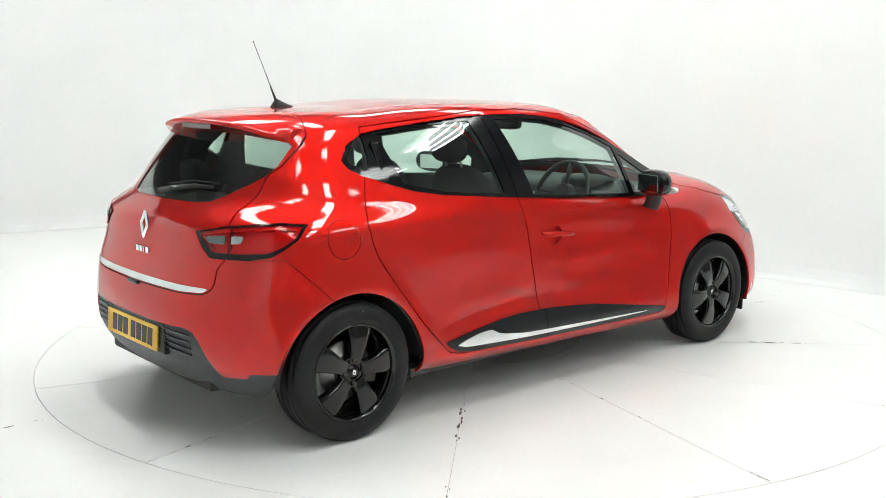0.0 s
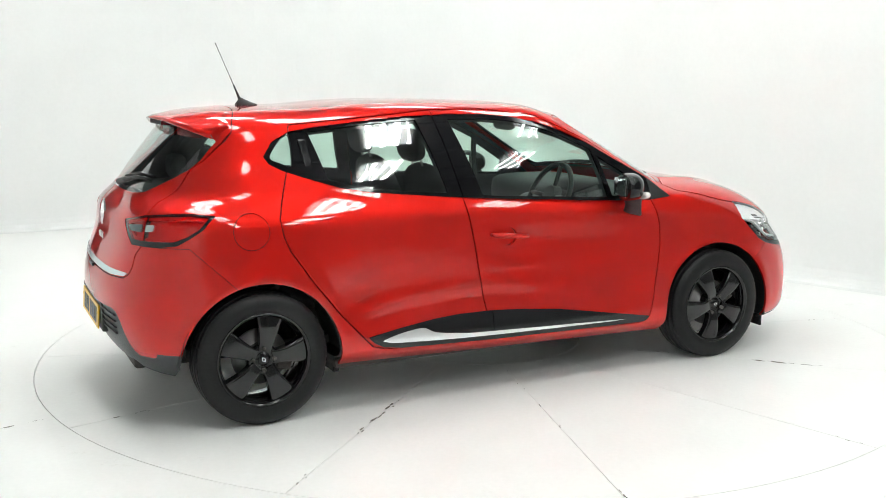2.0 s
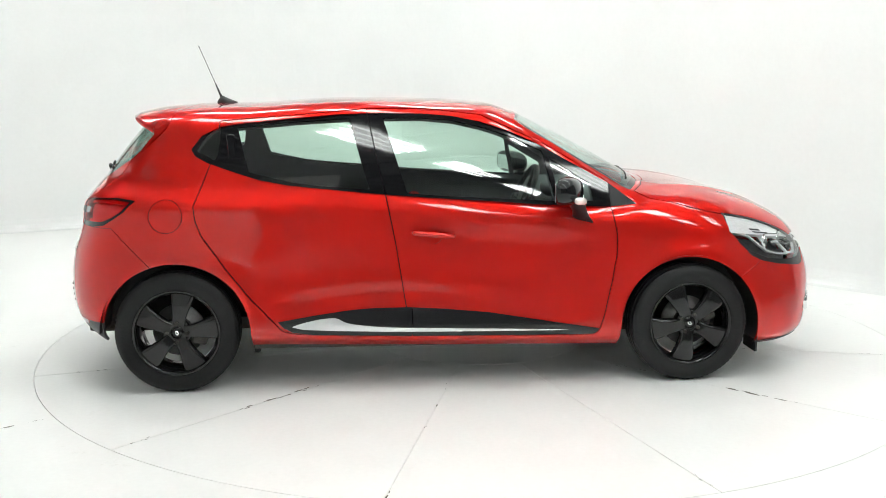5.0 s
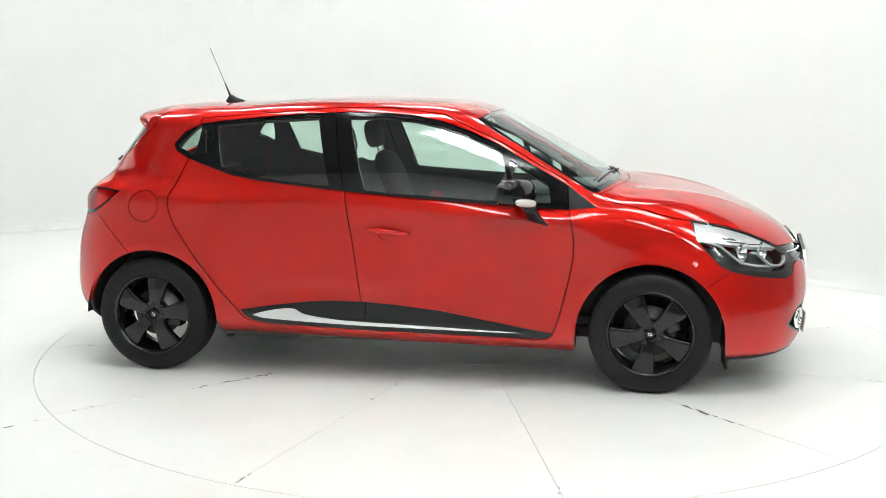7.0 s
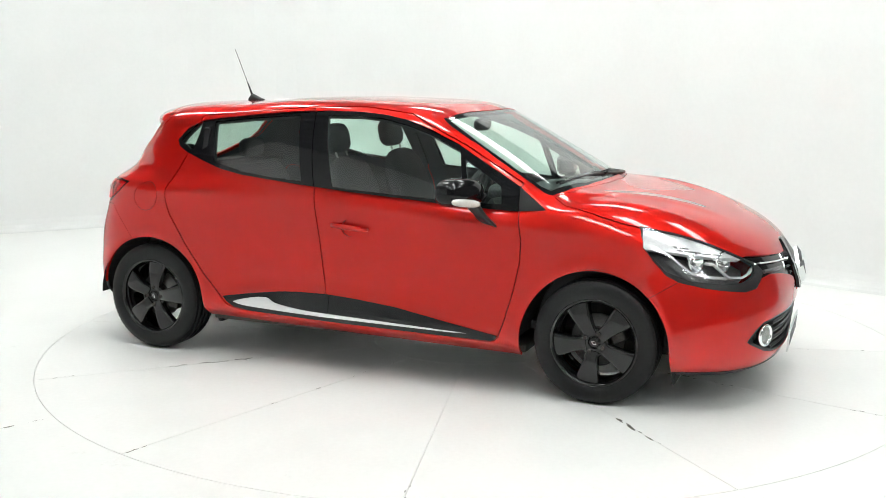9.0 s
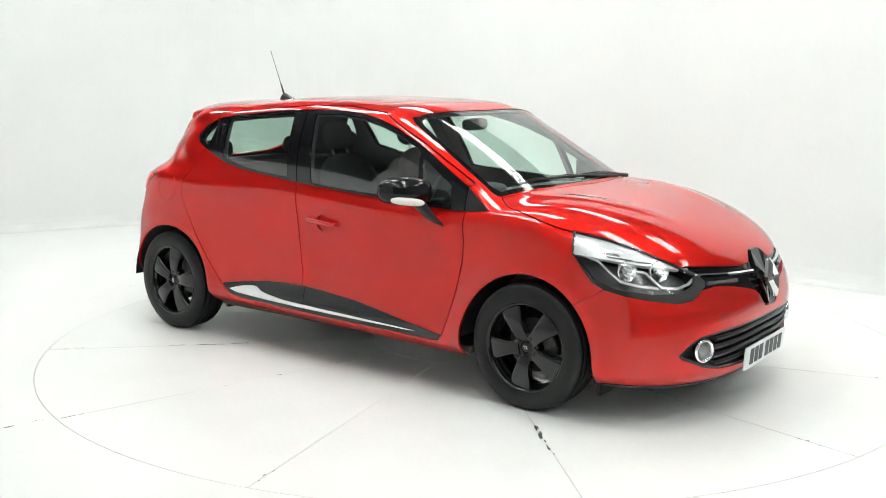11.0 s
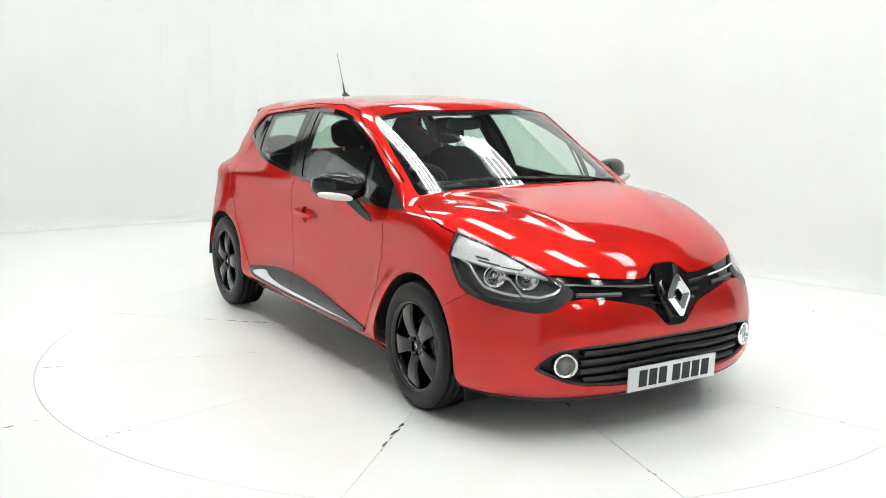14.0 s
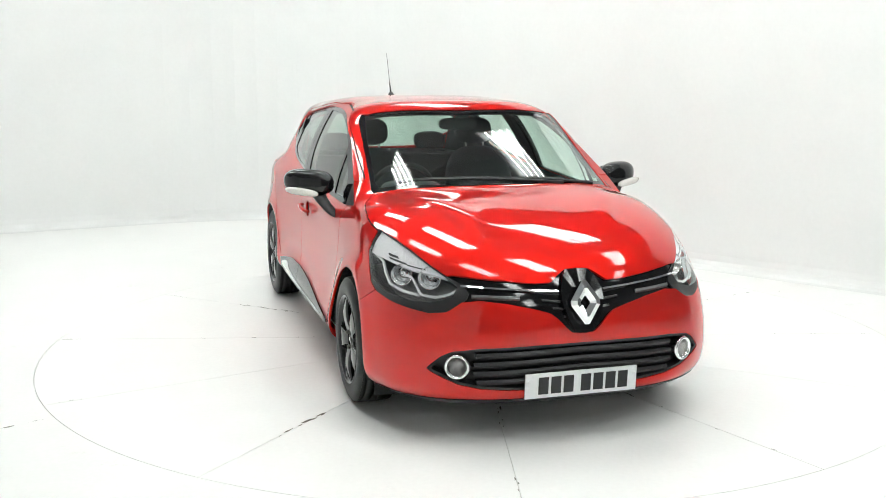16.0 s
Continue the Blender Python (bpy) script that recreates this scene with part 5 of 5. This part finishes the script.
# tread blocks on both shoulders
for k in range(72):
    for sy in (-1, 1):
        a = 2 * math.pi * (k + 0.25 * sy) / 72
        m = Matrix.Rotation(-a, 4, "Y") @ Matrix.Translation((0.2975, sy * 0.070, 0))
        box_bm(tb, (-0.004, -0.010, -0.008), (0.0016, 0.010, 0.008), 0, m)
TYRE_ME = to_mesh("tyre", tb, RUBBER)
BOLT_ME = to_mesh("bolt", lathe([(0.0, -0.004), (0.004, -0.004), (0.0045, -0.010), (0.0085, -0.010), (0.010, -0.002), (0.010, 0.006)], 12), CAST)
CAP_ME = to_mesh("centre_cap", lathe([(0.0, -0.0800), (0.020, -0.0795), (0.026, -0.076), (0.027, -0.068)], 32), BLACK_GLOSS)
db = diamond(0.013, 0.0095, 0.5, 0.003)
bmesh.ops.transform(db, matrix=Matrix.Translation((0, -0.0795, 0)) @ Matrix.Rotation(radians(-90), 4, "Z") @ Matrix.Rotation(radians(35), 4, "X"), verts=db.verts)
MARK_ME = to_mesh("cap_mark", db, CHROME)
DISC_ME = to_mesh("brake_disc", lathe([(0.045, -0.028), (0.070, -0.028), (0.072, -0.018), (0.128, -0.018), (0.128, 0.004), (0.045, 0.004)], 56, close=True), STEEL)
cb = bmesh.new()
box_bm(cb, (0.075, -0.05, -0.05), (0.145, 0.03, 0.05), 0.012)
CALIPER_ME = to_mesh("caliper", cb, CAST)
WHEEL_Y = 0.752
for hx, spin in ((1.2945, -27), (-1.2945, 10)):
    for sg in (-1, 1):
        wheel = new("wheel", RIM_ME)
        wheel.parent = car
        wheel["label"] = "satin black five-spoke alloy wheel"
        wheel.matrix_local = pose(hx, sg * WHEEL_Y, 0.3045, 0, 0, 0 if sg < 0 else 180) @ pose(0, 0, 0, 0, spin, 0)
        for k in range(5):
            spoke = new("spoke", SPOKE_ME)
            spoke.parent = wheel
            spoke.rotation_euler = (0, -2 * math.pi * k / 5, 0)
        tyre = new("tyre", TYRE_ME)
        tyre["label"] = "worn black rubber tyre"
        tyre.parent = wheel
        for name, me, lab in (("centre_cap", CAP_ME, ""), ("cap_mark", MARK_ME, "small silver diamond mark"), ("brake_disc", DISC_ME, "bright steel brake disc"), ("caliper", CALIPER_ME, "dark brake caliper")):
            ob = new(name, me)
            ob.parent = wheel
            if lab:
                ob["label"] = lab
        for k in range(4):
            bolt = new("bolt", BOLT_ME)
            bolt.parent = wheel
            a = math.pi / 2 * k + radians(spin if hx < 0 else spin + 63)
            bolt.location = (0.050 * math.cos(a), -0.0790, 0.050 * math.sin(a))
        # arch lining round the wheel, drawn down behind the front bumper
        low_end = -13 if hx > 0 else 2
        b = bmesh.new()
        loops = []
        for k in range(25):
            a = radians(low_end + (178 - low_end) * k / 24)
            r = 0.372
            loops.append([b.verts.new((hx + r * math.cos(a), sg * y, 0.288 + r * math.sin(a))) for y in (0.835, 0.70, 0.56)] + [b.verts.new((hx + 0.05 * math.cos(a), sg * 0.56, 0.288 + 0.05 * math.sin(a)))])
        for p, q in zip(loops, loops[1:]):
            for i in range(3):
                b.faces.new((p[i], p[i + 1], q[i + 1], q[i]))
        part("arch_liner", b, BLACK_MATT, car, "black plastic wheel arch liner")
# underside
b = bmesh.new()
box_bm(b, (-0.93, -0.76, 0.195), (0.93, 0.76, 0.235), 0.01)
box_bm(b, (0.90, -0.50, 0.19), (2.00, 0.50, 0.26), 0.02)
box_bm(b, (-1.80, -0.50, 0.235), (-0.90, 0.50, 0.30), 0.02)
part("underbody", b, CAST, car, "dark underside of the car")
for sg in (-1, 1):
    b = bmesh.new()
    box_bm(b, (-0.93, sg * 0.66 - 0.07, 0.17), (-0.90, sg * 0.66 + 0.07, 0.25), 0.006)
    part("mud_flap", b, RUBBER, car, "small black mud flap")
    b = bmesh.new()
    box_bm(b, (1.66, sg * 0.70 - 0.10, 0.135), (1.675, sg * 0.70 + 0.06, 0.20), 0.004)
    part("air_deflector", b, RUBBER, car, "small black air deflector flap")


# ---------- cabin ----------
def seat(x, y, front=True):
    b = lump((x + 0.10, y, 0.52), (0.27, 0.235, 0.085), 3.2)
    ob = part("front_seat" if front else "rear_seat", b, SEAT, car, "dark cloth seat with a headrest")
    b = lump((0, 0, 0.30), (0.075, 0.225, 0.32), 3.0)
    bmesh.ops.transform(b, matrix=Matrix.Translation((x - 0.20, y, 0.52)) @ Matrix.Rotation(radians(-19), 4, "Y"), verts=b.verts)
    part("backrest", b, SEAT, ob)
    b = lump((0, 0, 0), (0.045, 0.125, 0.085), 3.0, 22, 14)
    bmesh.ops.transform(b, matrix=Matrix.Translation((x - 0.455, y, 1.205)) @ Matrix.Rotation(radians(-12), 4, "Y"), verts=b.verts)
    part("headrest", b, SEAT, ob)
    for dy in (-0.06, 0.06):
        b = bmesh.new()
        tube_bm(b, [(x - 0.405, y + dy, 1.08), (x - 0.44, y + dy, 1.17)], 0.006, 8)
        part("headrest_post", b, STEEL, ob)


seat(0.10, -0.35)
seat(0.10, 0.35)
b = lump((-0.95, 0, 0.52), (0.26, 0.62, 0.09), 4)
bench = part("rear_bench", b, SEAT, car, "dark cloth rear bench seat")
b = lump((0, 0, 0.26), (0.07, 0.62, 0.28), 4)
bmesh.ops.transform(b, matrix=Matrix.Translation((-1.16, 0, 0.52)) @ Matrix.Rotation(radians(-22), 4, "Y"), verts=b.verts)
part("backrest", b, SEAT, bench)
for y in (-0.36, 0.36):
    b = lump((-1.40, y, 1.08), (0.045, 0.12, 0.065), 3.0, 20, 12)
    part("headrest", b, SEAT, bench)
b = bmesh.new()
box_bm(b, (-1.66, -0.56, 0.985), (-1.28, 0.56, 1.0), 0.004)
part("parcel_shelf", b, CABIN, car, "dark parcel shelf")
b = lump((0.86, 0, 0.84), (0.26, 0.66, 0.115), 4.5)
dash = part("dashboard", b, CABIN, car, "charcoal dashboard with a grey panel")
b = lump((0.66, 0.0, 0.66), (0.16, 0.10, 0.22), 4)
part("centre_console", b, CABIN_GREY, dash)
b = lump((0.70, -0.36, 0.955), (0.10, 0.16, 0.045), 3)
part("instrument_hood", b, CABIN, dash)
b = bmesh.new()
loop = [(0.185 * math.cos(2 * math.pi * k / 40), 0.185 * math.sin(2 * math.pi * k / 40), 0) for k in range(41)]
tube_bm(b, loop, 0.015, 10)
for a in (0.0, math.pi, -math.pi / 2):
    tube_bm(b, [(0.05 * math.cos(a), 0.05 * math.sin(a), -0.015), (0.18 * math.cos(a), 0.18 * math.sin(a), 0)], 0.013, 8)
bmesh.ops.create_cone(b, cap_ends=True, segments=24, radius1=0.07, radius2=0.055, depth=0.04, matrix=Matrix.Translation((0, 0, -0.012)))
bmesh.ops.transform(b, matrix=Matrix.Translation((0.485, -0.36, 0.905)) @ Matrix.Rotation(radians(-65), 4, "Y") @ Matrix.Rotation(radians(90), 4, "Z"), verts=b.verts)
part("steering_wheel", b, BLACK_MATT, car, "black three-spoke steering wheel")
b = lump((0.40, 0.0, 1.285), (0.020, 0.115, 0.035), 3.2, 22, 12)
part("cabin_mirror", b, CABIN, car, "grey cabin mirror on the windscreen")
b = bmesh.new()
box_bm(b, (-1.60, -0.66, 0.30), (1.0, 0.66, 0.34), 0.0)
part("cabin_floor", b, CABIN, car, "dark carpeted cabin floor")


# ---------- what moves: the turntable, and the car standing on it ----------
def motions():
    rows_disc, rows_car = [], []
    for k in range(33):
        t = k * 0.5
        turn = pose(0, 0, 0, 0, 0, TURN_START + TURN_RATE * t)
        rows_disc.append((t, turn))
        rows_car.append((t, turn @ Matrix.Translation(CAR_OFF)))
    walk(turntable, rows_disc)
    walk(car, rows_car)


motions()
